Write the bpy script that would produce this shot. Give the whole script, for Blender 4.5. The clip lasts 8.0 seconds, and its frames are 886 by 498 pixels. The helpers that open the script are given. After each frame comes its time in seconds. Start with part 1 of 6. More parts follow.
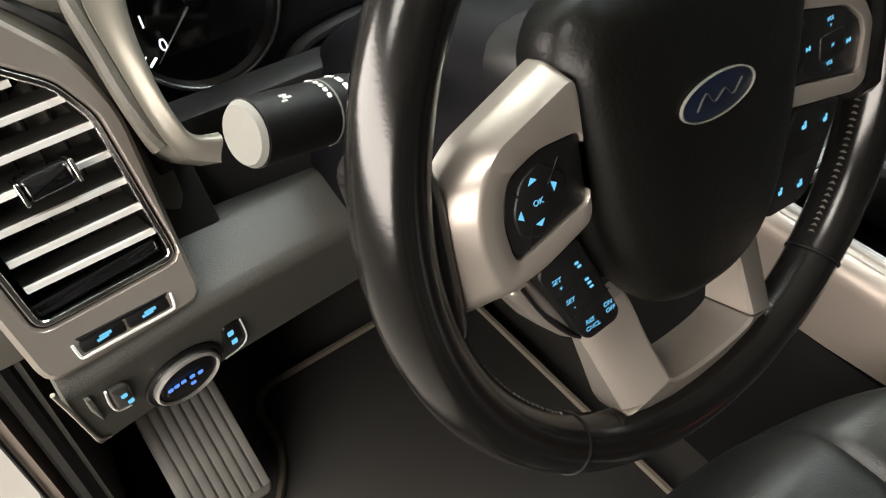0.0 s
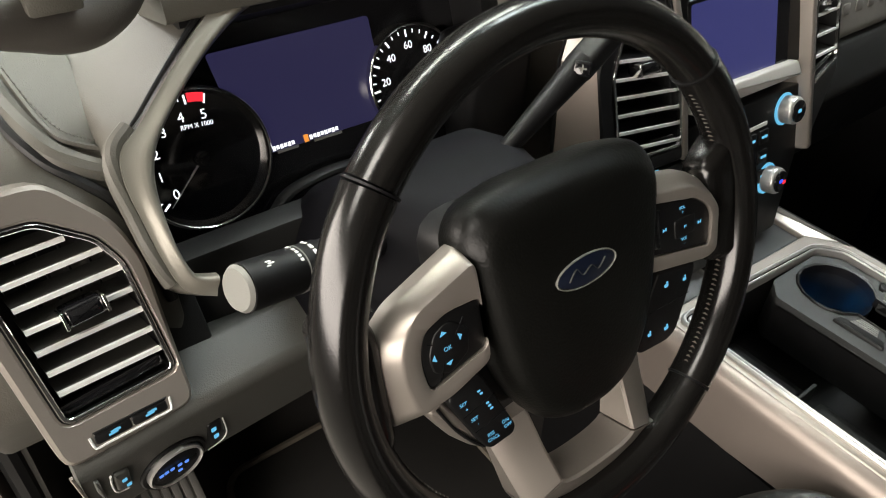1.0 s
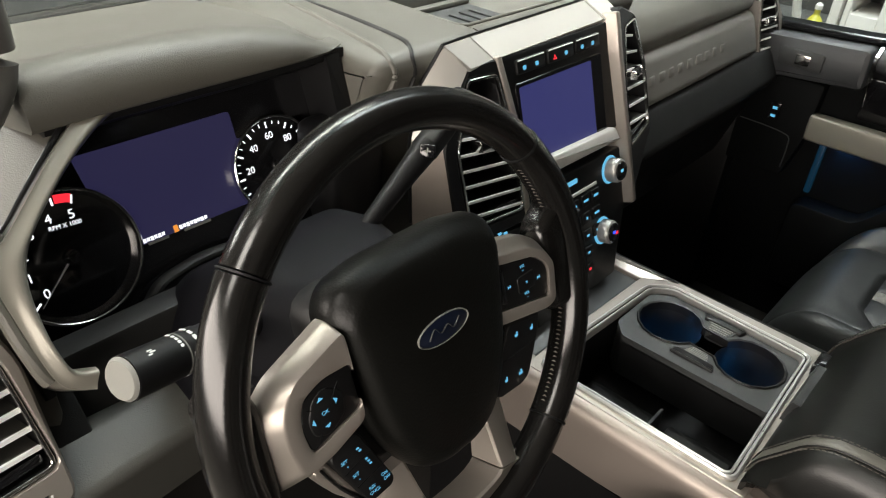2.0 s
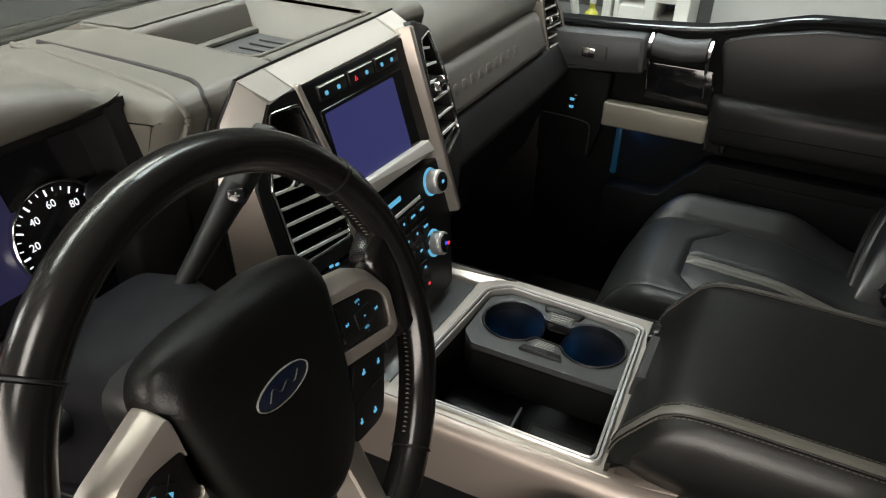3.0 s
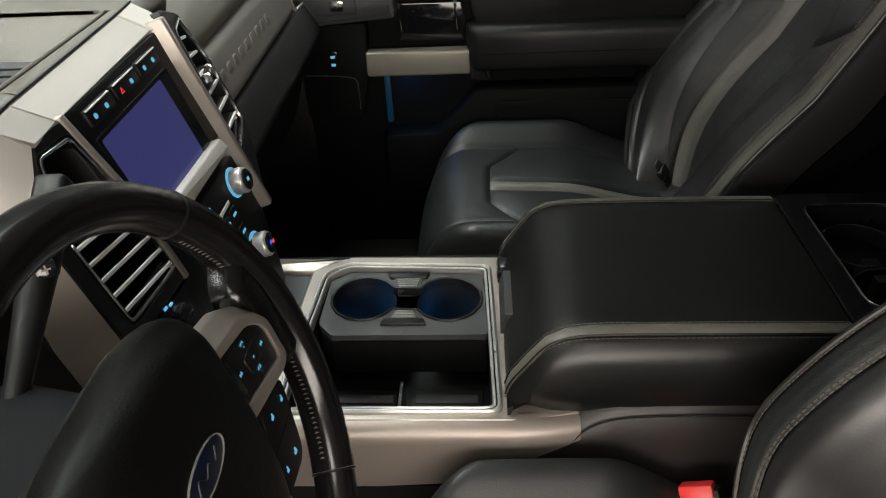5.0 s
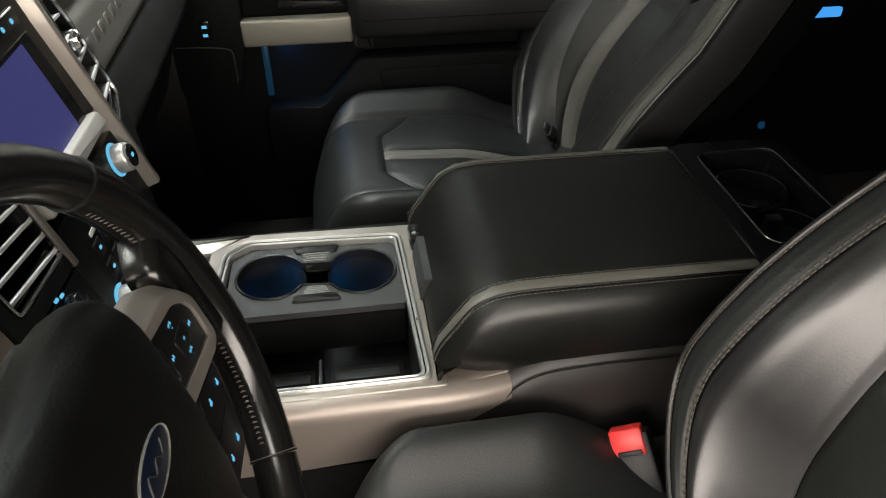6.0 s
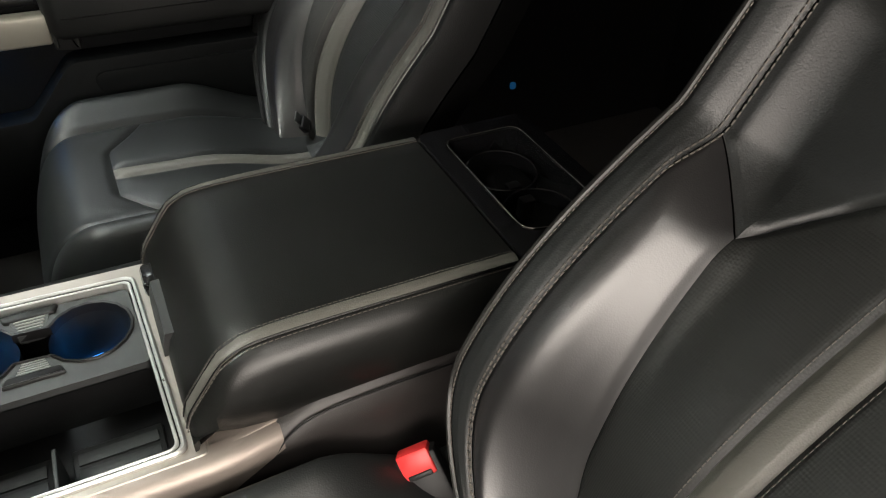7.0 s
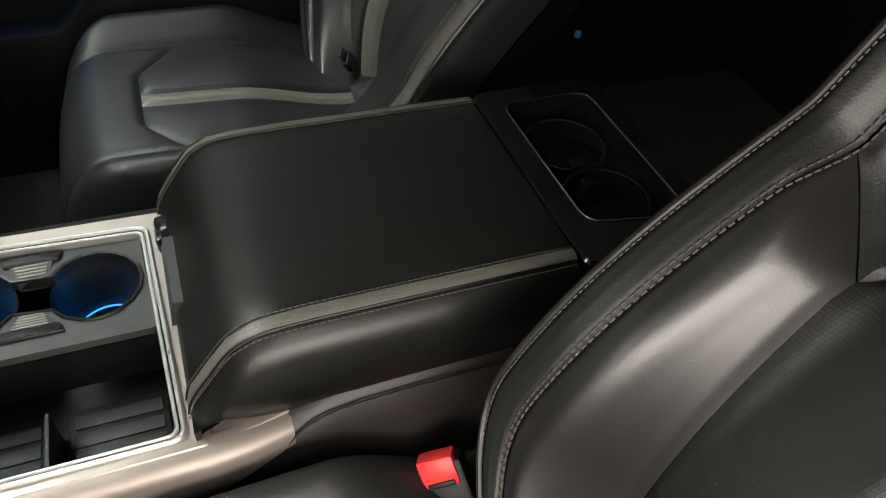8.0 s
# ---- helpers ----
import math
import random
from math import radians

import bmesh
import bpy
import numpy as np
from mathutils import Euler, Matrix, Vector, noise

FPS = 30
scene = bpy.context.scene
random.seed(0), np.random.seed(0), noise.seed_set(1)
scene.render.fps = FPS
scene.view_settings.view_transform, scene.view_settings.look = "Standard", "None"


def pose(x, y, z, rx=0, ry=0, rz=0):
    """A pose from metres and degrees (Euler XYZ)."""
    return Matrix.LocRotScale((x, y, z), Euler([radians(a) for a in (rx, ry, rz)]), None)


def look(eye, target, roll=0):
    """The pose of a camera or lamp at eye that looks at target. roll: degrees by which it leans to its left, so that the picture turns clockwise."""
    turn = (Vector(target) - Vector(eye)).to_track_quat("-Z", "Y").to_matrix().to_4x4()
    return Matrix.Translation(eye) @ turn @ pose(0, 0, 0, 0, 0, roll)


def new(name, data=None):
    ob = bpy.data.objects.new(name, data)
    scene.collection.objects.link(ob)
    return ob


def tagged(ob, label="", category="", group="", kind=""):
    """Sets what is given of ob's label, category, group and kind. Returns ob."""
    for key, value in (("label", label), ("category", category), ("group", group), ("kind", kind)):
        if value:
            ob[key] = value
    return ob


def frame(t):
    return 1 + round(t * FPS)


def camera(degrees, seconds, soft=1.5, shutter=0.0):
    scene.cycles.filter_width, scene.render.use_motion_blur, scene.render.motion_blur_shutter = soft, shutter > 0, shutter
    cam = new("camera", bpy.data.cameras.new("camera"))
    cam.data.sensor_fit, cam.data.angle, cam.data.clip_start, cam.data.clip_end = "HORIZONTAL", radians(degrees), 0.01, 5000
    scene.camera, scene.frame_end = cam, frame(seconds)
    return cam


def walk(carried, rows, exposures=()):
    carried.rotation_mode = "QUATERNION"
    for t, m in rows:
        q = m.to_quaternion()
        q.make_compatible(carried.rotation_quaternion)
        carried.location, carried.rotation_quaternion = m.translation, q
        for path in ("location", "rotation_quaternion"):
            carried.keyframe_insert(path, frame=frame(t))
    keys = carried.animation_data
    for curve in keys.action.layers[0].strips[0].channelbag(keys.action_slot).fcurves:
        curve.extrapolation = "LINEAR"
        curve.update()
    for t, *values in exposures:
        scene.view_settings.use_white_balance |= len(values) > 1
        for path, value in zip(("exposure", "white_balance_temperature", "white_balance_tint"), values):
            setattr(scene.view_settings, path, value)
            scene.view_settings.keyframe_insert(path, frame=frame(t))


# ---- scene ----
cam = camera(63.6, 8.0, 1.0, 0.12)
PATH = [
    (0, (-0.743, 0.327, 1.164), (0.076, 1.461, -0.265), -1.7),
    (0.5, (-0.738, 0.291, 1.239), (0.117, 1.458, -0.142), -0.3),
    (1, (-0.759, 0.257, 1.276), (0.189, 1.483, 0.012), 1.7),
    (1.2, (-0.77, 0.242, 1.293), (0.226, 1.474, 0.072), 2.1),
    (2.3, (-0.783, 0.216, 1.318), (0.586, 1.203, 0.245), 3.4),
    (2.5, (-0.773, 0.22, 1.316), (0.654, 1.138, 0.258), 2.9),
    (3, (-0.752, 0.226, 1.314), (0.785, 0.957, 0.263), 1.8),
    (3.5, (-0.735, 0.248, 1.315), (0.863, 0.8, 0.246), -0.1),
    (4, (-0.731, 0.276, 1.315), (0.886, 0.691, 0.214), -1.7),
    (4.5, (-0.728, 0.297, 1.314), (0.906, 0.573, 0.194), -2.8),
    (4.7, (-0.727, 0.304, 1.314), (0.907, 0.516, 0.181), -3.2),
    (5.8, (-0.708, 0.365, 1.289), (0.878, 0.216, 0.081), -0.9),
    (6, (-0.707, 0.37, 1.282), (0.868, 0.14, 0.07), -0.0),
    (6.5, (-0.674, 0.351, 1.283), (0.788, -0.17, 0.021), 2.2),
    (7, (-0.625, 0.287, 1.287), (0.724, -0.451, 0.008), 3.3),
    (7.5, (-0.569, 0.265, 1.272), (0.711, -0.482, -0.071), 4.7),
    (8, (-0.52, 0.253, 1.26), (0.746, -0.359, -0.162), 7.0),
]
walk(cam, [(t, look(eye, target, roll)) for t, eye, target, roll in PATH], [(0.0, 0.26), (0.5, 0.04), (1.0, -0.05), (2.5, -0.25), (4.0, -0.50), (4.6, -0.48), (6.0, -0.12), (7.2, 0.16), (8.0, 0.02)])

# ---- light ----
world = bpy.data.worlds.new("world")
scene.world = world
world.use_nodes = True
_bg = world.node_tree.nodes["Background"]
_bg.inputs["Color"].default_value = (0.9, 0.95, 1.0, 1)
_bg.inputs["Strength"].default_value = 0.003


def area_lamp(name, m, sx, sy, watts, colour=(1.0, 0.93, 0.82)):
    data = bpy.data.lights.new(name, "AREA")
    data.shape, data.size, data.size_y, data.energy, data.color = "RECTANGLE", sx, sy, watts, colour
    ob = new(name, data)
    ob.matrix_world = m
    return ob


# ---- geometry helpers ----
def part(name, bm, mat, parent=None, label="", smooth=35):
    me = bpy.data.meshes.new(name)
    bmesh.ops.recalc_face_normals(bm, faces=bm.faces)
    bm.to_mesh(me)
    bm.free()
    me.materials.append(mat)
    if smooth:
        me.shade_smooth()
        me.set_sharp_from_angle(angle=radians(smooth))
    ob = new(name, me)
    if parent is not None:
        ob.parent = parent
    if label:
        ob["label"] = label
    return ob


def thing(name, label, category, group="", kind="", at=(0, 0, 0)):
    ob = new(name)
    ob.location = at
    ob.empty_display_size = 0.05
    return tagged(ob, label, category, group, kind)


def axes(o, right, up):
    """A frame with its x to the right, y up and z out of a face."""
    r = Vector(right).normalized()
    u = Vector(up)
    u = (u - r * u.dot(r)).normalized()
    n = r.cross(u)
    return Matrix(((r.x, u.x, n.x, o[0]), (r.y, u.y, n.y, o[1]), (r.z, u.z, n.z, o[2]), (0, 0, 0, 1)))


def lerp_(a, b, f):
    return a + (b - a) * f


def lean(o, degrees, yaw=0.0):
    """A face that looks back at the driver, its top leaning forward by degrees and turned by yaw."""
    a, b = radians(degrees), radians(yaw)
    return axes(o, (math.cos(b), math.sin(b), 0), (0, math.sin(a), math.cos(a)))


def rounded(points, r, n=4):
    """A polygon with its corners rounded: n + 1 points a corner. r is one radius or one for each corner."""
    out, k = [], len(points)
    for i in range(k):
        p, a, b = (Vector((*q, 0)) for q in (points[i], points[i - 1], points[(i + 1) % k]))
        da, db = (a - p), (b - p)
        rr = r[i] if isinstance(r, (list, tuple)) else r
        cut = min(rr, 0.48 * da.length, 0.48 * db.length)
        pa, pb = p + da.normalized() * cut, p + db.normalized() * cut
        for j in range(n + 1):
            s = j / n
            q = pa * (1 - s) ** 2 + p * 2 * s * (1 - s) + pb * s * s
            out.append((q.x, q.y))
    return out


def rect(x0, y0, x1, y1):
    return [(x0, y0), (x1, y0), (x1, y1), (x0, y1)]


def ngon(cx, cy, rx, ry=None, n=32):
    ry = rx if ry is None else ry
    return [(cx + rx * math.cos(2 * math.pi * i / n), cy + ry * math.sin(2 * math.pi * i / n)) for i in range(n)]


def inset(points, d):
    """The polygon moved inwards by d (counter-clockwise points)."""
    k, out = len(points), []
    area = sum(points[i - 1][0] * points[i][1] - points[i][0] * points[i - 1][1] for i in range(k))
    d = d if area > 0 else -d
    for i in range(k):
        a, p, b = (Vector(points[j % k]) for j in (i - 1, i, i + 1))
        n1, n2 = Vector((-(p - a).y, (p - a).x)), Vector((-(b - p).y, (b - p).x))
        n1 = n1.normalized() if n1.length > 1e-9 else Vector((0, 0))
        n2 = n2.normalized() if n2.length > 1e-9 else Vector((0, 0))
        m = n1 + n2
        m = m / max(m.length_squared, 0.6) * 2 if m.length > 1e-9 else n1
        out.append((p.x + m.x * d, p.y + m.y * d))
    return out


def loft_into(bm, rings, closed=True, caps=True, matrix=None):
    rows = []
    for ring in rings:
        rows.append([bm.verts.new((matrix @ Vector(p)) if matrix else p) for p in ring])
    for a, b in zip(rows, rows[1:]):
        n = len(a)
        for i in range(n if closed else n - 1):
            j = (i + 1) % n
            try:
                bm.faces.new((a[i], a[j], b[j], b[i]))
            except ValueError:
                pass
    if caps and closed:
        for row in (rows[0], rows[-1]):
            try:
                bm.faces.new(row)
            except ValueError:
                pass
    return bm


def loft(rings, closed=True, caps=True, matrix=None):
    return loft_into(bmesh.new(), rings, closed, caps, matrix)


def slab_into(bm, outline, z0, z1, m, edge=0.0015):
    """A plate with a chamfered front rim; outline in the face's plane."""
    e = min(edge, abs(z1 - z0) * 0.45)
    rings = [[(x, y, z0) for x, y in outline], [(x, y, z1 - e) for x, y in outline]]
    if e > 0:
        small = inset(outline, e * 0.35)
        rings.append([(x, y, z1 - e * 0.35) for x, y in small])
        small = inset(outline, e)
        rings.append([(x, y, z1) for x, y in small])
    return loft_into(bm, rings, matrix=m)


def slab(outline, z0, z1, m, edge=0.0015):
    return slab_into(bmesh.new(), outline, z0, z1, m, edge)


def ring_into(bm, outer, inner, z0, z1, m, edge=0.0015):
    """A frame between two outlines with the same number of points, chamfered on both rims."""
    e = edge
    o1, i1 = inset(outer, e), inset(inner, -e)
    rings = [[(x, y, z0) for x, y in inner], [(x, y, z0) for x, y in outer], [(x, y, z1 - e) for x, y in outer],
             [(x, y, z1) for x, y in o1], [(x, y, z1) for x, y in i1], [(x, y, z1 - e) for x, y in inner], [(x, y, z0) for x, y in inner]]
    loft_into(bm, rings, caps=False, matrix=m)
    bmesh.ops.remove_doubles(bm, verts=bm.verts, dist=1e-5)
    return bm


def ring(outer, inner, z0, z1, m, edge=0.0015):
    return ring_into(bmesh.new(), outer, inner, z0, z1, m, edge)


def smooth_path(points, n=6, closed=False):
    """A Catmull-Rom line through the points."""
    pts = [Vector(p) for p in points]
    k, out = len(pts), []
    for i in range(k if closed else k - 1):
        p0, p1, p2, p3 = (pts[(i + d) % k] if closed else pts[min(max(i + d, 0), k - 1)] for d in (-1, 0, 1, 2))
        for j in range(n):
            s = j / n
            out.append(0.5 * (2 * p1 + (p2 - p0) * s + (2 * p0 - 5 * p1 + 4 * p2 - p3) * s * s + (3 * p1 - p0 - 3 * p2 + p3) * s ** 3))
    if not closed:
        out.append(pts[-1])
    return out


def tube_into(bm, path, radius, n=10, closed=False, flat=1.0, up=(0, 0, 1)):
    """A pipe along a path; radius is a number or a function of 0..1; flat squeezes it along up."""
    path = [Vector(p) for p in path]
    k, rings = len(path), []
    for i, p in enumerate(path):
        a, b = (path[i - 1], path[(i + 1) % k]) if closed else (path[max(i - 1, 0)], path[min(i + 1, k - 1)])
        t = (b - a).normalized()
        u = Vector(up)
        if abs(u.dot(t)) > 0.98:
            u = Vector((1, 0, 0))
        s = t.cross(u).normalized()
        u = s.cross(t).normalized()
        r = radius(i / max(k - 1, 1)) if callable(radius) else radius
        rings.append([p + s * (r * math.cos(2 * math.pi * j / n)) + u * (r * flat * math.sin(2 * math.pi * j / n)) for j in range(n)])
    if closed:
        rings.append(rings[0])
        loft_into(bm, rings, caps=False)
        bmesh.ops.remove_doubles(bm, verts=bm.verts, dist=1e-6)
    else:
        loft_into(bm, rings)
    return bm


def tube(path, radius, n=10, closed=False, flat=1.0, up=(0, 0, 1)):
    return tube_into(bmesh.new(), path, radius, n, closed, flat, up)


def box_into(bm, x0, y0, z0, x1, y1, z1, bevel=0.004, m=None, segments=2):
    made = bmesh.ops.create_cube(bm, size=1, matrix=Matrix.Translation(((x0 + x1) / 2, (y0 + y1) / 2, (z0 + z1) / 2)) @ Matrix.Diagonal((x1 - x0, y1 - y0, z1 - z0, 1)))
    if bevel:
        edges = list({e for v in made["verts"] for e in v.link_edges})
        done = bmesh.ops.bevel(bm, geom=edges, offset=bevel, segments=segments, profile=0.5, affect="EDGES", clamp_overlap=True)
        verts = list({v for f in done["faces"] for v in f.verts})
        made = {"verts": list({v for v in bm.verts if v in set(verts)} | {v for v in made["verts"] if v.is_valid})}
    if m is not None:
        bmesh.ops.transform(bm, matrix=m, verts=made["verts"])
    return bm


def box(x0, y0, z0, x1, y1, z1, bevel=0.004, m=None, segments=2):
    return box_into(bmesh.new(), x0, y0, z0, x1, y1, z1, bevel, m, segments)


def prism(outline, x0, x1, bevel=0.0, axis="x"):
    """An outline in (y, z) drawn out along x, its end rims rounded by bevel."""
    b = bevel
    small = inset(outline, b) if b else outline
    rings = [[(x0, y, z) for y, z in small]] if b else []
    if b:
        rings += [[(x0 + b * 0.3, y, z) for y, z in inset(outline, b * 0.3)], [(x0 + b, y, z) for y, z in outline], [(x1 - b, y, z) for y, z in outline],
                  [(x1 - b * 0.3, y, z) for y, z in inset(outline, b * 0.3)], [(x1, y, z) for y, z in small]]
    else:
        rings = [[(x0, y, z) for y, z in outline], [(x1, y, z) for y, z in outline]]
    return loft(rings)


def sheet(fn, nu, nv):
    """A grid of points fn(u, v), u and v from 0 to 1."""
    bm = bmesh.new()
    rows = [[bm.verts.new(fn(i / nu, j / nv)) for i in range(nu + 1)] for j in range(nv + 1)]
    for j in range(nv):
        for i in range(nu):
            bm.faces.new((rows[j][i], rows[j][i + 1], rows[j + 1][i + 1], rows[j + 1][i]))
    return bm


# ---- materials ----
def material(name, colour, rough=0.5, metal=0.0, vary=0.15, scale=30.0, bump=0.0, bump_scale=400.0, coat=0.0, spec=0.5, rough_vary=0.1, kind="noise"):
    mat = bpy.data.materials.new(name)
    mat.use_nodes = True
    nt = mat.node_tree
    b = nt.nodes["Principled BSDF"]
    b.inputs["Metallic"].default_value = metal
    b.inputs["Roughness"].default_value = rough
    b.inputs["Specular IOR Level"].default_value = spec
    if coat:
        b.inputs["Coat Weight"].default_value = coat
        b.inputs["Coat Roughness"].default_value = 0.08
    tc = nt.nodes.new("ShaderNodeTexCoord")
    big = nt.nodes.new("ShaderNodeTexNoise")
    big.inputs["Scale"].default_value = scale
    big.inputs["Detail"].default_value = 6
    nt.links.new(tc.outputs["Object"], big.inputs["Vector"])
    ramp = nt.nodes.new("ShaderNodeMix")
    ramp.data_type = "RGBA"
    ramp.inputs["A"].default_value = (*[c * (1 - vary) for c in colour], 1)
    ramp.inputs["B"].default_value = (*[min(1, c * (1 + vary)) for c in colour], 1)
    nt.links.new(big.outputs["Fac"], ramp.inputs["Factor"])
    nt.links.new(ramp.outputs["Result"], b.inputs["Base Color"])
    if rough_vary:
        mr = nt.nodes.new("ShaderNodeMapRange")
        mr.inputs["To Min"].default_value = max(0.02, rough - rough_vary)
        mr.inputs["To Max"].default_value = min(1.0, rough + rough_vary)
        nt.links.new(big.outputs["Fac"], mr.inputs["Value"])
        nt.links.new(mr.outputs["Result"], b.inputs["Roughness"])
    if bump:
        if kind == "leather":
            fine = nt.nodes.new("ShaderNodeTexVoronoi")
            fine.feature = "SMOOTH_F1"
            fine.inputs["Scale"].default_value = bump_scale
            out = fine.outputs["Distance"]
        elif kind == "perforated":
            fine = nt.nodes.new("ShaderNodeTexVoronoi")
            fine.inputs["Randomness"].default_value = 0.0
            fine.inputs["Scale"].default_value = bump_scale
            out = fine.outputs["Distance"]
        else:
            fine = nt.nodes.new("ShaderNodeTexNoise")
            fine.inputs["Scale"].default_value = bump_scale
            fine.inputs["Detail"].default_value = 4
            out = fine.outputs["Fac"]
        nt.links.new(tc.outputs["Object"], fine.inputs["Vector"])
        bp = nt.nodes.new("ShaderNodeBump")
        bp.inputs["Strength"].default_value = bump
        bp.inputs["Distance"].default_value = 0.0006
        nt.links.new(out, bp.inputs["Height"])
        nt.links.new(bp.outputs["Normal"], b.inputs["Normal"])
    return mat


def glow(name, colour, strength, base=(0.01, 0.01, 0.01)):
    mat = bpy.data.materials.new(name)
    mat.use_nodes = True
    b = mat.node_tree.nodes["Principled BSDF"]
    b.inputs["Base Color"].default_value = (*base, 1)
    b.inputs["Roughness"].default_value = 0.3
    b.inputs["Emission Color"].default_value = (*colour, 1)
    b.inputs["Emission Strength"].default_value = strength
    return mat


M_DASH = material("dash_vinyl", (0.094, 0.089, 0.075), 0.5, bump=0.35, bump_scale=900, scale=14, vary=0.08, kind="leather")
M_DASH_DARK = material("dash_lower_plastic", (0.011, 0.0112, 0.0108), 0.5, spec=0.35, bump=0.35, bump_scale=1100, scale=20, kind="leather")
M_BLACK = material("black_plastic", (0.006, 0.006, 0.0063), 0.42, bump=0.2, bump_scale=900, scale=25, spec=0.35)
M_GLOSS = material("gloss_black_trim", (0.008, 0.008, 0.009), 0.12, scale=9, rough_vary=0.05, coat=0.4)
M_SILVER = material("satin_silver_paint", (0.37, 0.335, 0.298), 0.34, metal=0.6, bump=0.12, bump_scale=1500, scale=8, vary=0.05, rough_vary=0.06)
M_CHROME = material("chrome", (0.82, 0.81, 0.79), 0.17, metal=1.0, vary=0.03, rough_vary=0.03, scale=40)
M_FRAME = material("satin_grey_trim", (0.235, 0.222, 0.188), 0.36, metal=0.35, bump=0.12, bump_scale=1500, scale=8, vary=0.05, rough_vary=0.06)
# Satin silver darkened to hold the flanks' shade; also the tan pillar paint.
M_FLANK = material("shaded_silver_and_tan_paint", (0.30, 0.256, 0.226), 0.42, metal=0.55, bump=0.12, bump_scale=1500, scale=8, vary=0.06, rough_vary=0.05)
M_SLAT = material("vent_slat_silver", (0.86, 0.85, 0.83), 0.32, metal=0.1, vary=0.04, scale=60, rough_vary=0.06)
M_CAP = material("pale_grey_plastic", (0.17, 0.17, 0.155), 0.5, bump=0.25, bump_scale=1500, vary=0.06, scale=40)
M_PRINT = material("white_print", (0.75, 0.75, 0.73), 0.5, vary=0.05)
M_PAINTED = material("white_painted_steel", (0.78, 0.76, 0.72), 0.45, vary=0.05, scale=4)
M_DIRTY = material("dark_grey_steel", (0.10, 0.10, 0.095), 0.5, vary=0.3, scale=7)
M_YELLOW = material("yellow_green_plastic", (0.55, 0.52, 0.06), 0.4, vary=0.1, scale=20)
M_LEATHER = material("black_leather", (0.0098, 0.0106, 0.0105), 0.42, bump=0.28, bump_scale=620, scale=9, vary=0.25, rough_vary=0.08, kind="leather")
M_ACCENT = material("grey_leather", (0.090, 0.085, 0.074), 0.45, bump=0.3, bump_scale=620, scale=12, vary=0.1, kind="leather")
M_PERF = material("perforated_leather", (0.0120, 0.0125, 0.0116), 0.50, bump=0.5, bump_scale=400, scale=10, vary=0.2, kind="perforated")
M_STITCH = material("taupe_thread", (0.085, 0.074, 0.064), 0.8, vary=0.2, scale=300)
M_PIPING = material("piping_leather", (0.018, 0.0175, 0.016), 0.4, bump=0.3, scale=60)
M_RUBBER = material("black_rubber", (0.017, 0.016, 0.0145), 0.75, bump=0.3, bump_scale=600, scale=30)
M_CARPET = material("black_carpet", (0.022, 0.020, 0.018), 0.95, bump=1.0, bump_scale=1400, scale=60, vary=0.4)
M_LINER = material("grey_rubber_liner", (0.031, 0.033, 0.033), 0.6, bump=0.3, bump_scale=800, scale=30)
M_KNEE = material("knee_panel_vinyl", (0.062, 0.061, 0.054), 0.5, bump=0.35, bump_scale=900, scale=14, vary=0.1, kind="leather")
M_BINMAT = material("bin_mat_rubber", (0.009, 0.0095, 0.0095), 0.5, bump=0.3, bump_scale=800, scale=30)
M_WHEEL = material("wheel_leather", (0.0072, 0.0068, 0.0064), 0.20, spec=0.65, bump=0.06, bump_scale=700, scale=14, vary=0.3, rough_vary=0.07, kind="leather")
M_RED = material("red_plastic", (0.62, 0.03, 0.03), 0.35, vary=0.06, rough_vary=0.05)
M_BADGE = material("badge_blue", (0.006, 0.010, 0.024), 0.34, coat=0.15, scale=50)
M_WOODISH = material("streaked_grey_lid", (0.07, 0.074, 0.075), 0.3, scale=6, vary=0.4)
M_CYAN = glow("cyan_backlight", (0.15, 0.55, 0.85), 0.95)
M_BLUE = glow("deep_blue_backlight", (0.03, 0.08, 1.0), 1.6)
M_SYMBOL = glow("pale_blue_backlight", (0.12, 0.30, 0.95), 0.95)
M_REDLIT = glow("red_backlight", (1.0, 0.03, 0.05), 1.2)
M_WHITE = glow("white_backlight", (0.95, 0.95, 1.0), 1.6)
M_ORANGE = glow("orange_backlight", (1.0, 0.35, 0.05), 1.0)
M_SCREEN = glow("screen_violet", (0.062, 0.065, 0.25), 0.62)
M_CLUSTER = glow("cluster_screen_violet", (0.05, 0.045, 0.14), 0.42)
M_LED = glow("blue_lamp", (0.05, 0.30, 0.75), 1.3)
M_CUPLED = glow("cup_light_blue", (0.02, 0.26, 0.9), 2.2)
M_BONNET = material("dark_car_paint", (0.05, 0.052, 0.055), 0.25, coat=0.6, scale=20, vary=0.05, rough_vary=0.03)
M_COLUMN = material("satin_black_shroud", (0.0040, 0.0040, 0.0052), 0.60, spec=0.08, bump=0.08, bump_scale=900, scale=20, rough_vary=0.01)
M_PAD = material("airbag_vinyl", (0.0034, 0.0035, 0.0029), 0.40, spec=0.30, bump=0.28, bump_scale=520, scale=12, vary=0.2, kind="leather")
M_DOOR = material("door_panel_plastic", (0.0045, 0.005, 0.0052), 0.6, bump=0.4, bump_scale=900, scale=20, spec=0.07, kind="leather")
M_DOORTOP = material("door_top_vinyl", (0.034, 0.036, 0.038), 0.5, bump=0.3, bump_scale=900, scale=20, vary=0.12, kind="leather")
M_DOORPAD = material("door_pad_vinyl", (0.0065, 0.0068, 0.0066), 0.42, bump=0.25, bump_scale=700, scale=12, spec=0.3, kind="leather")
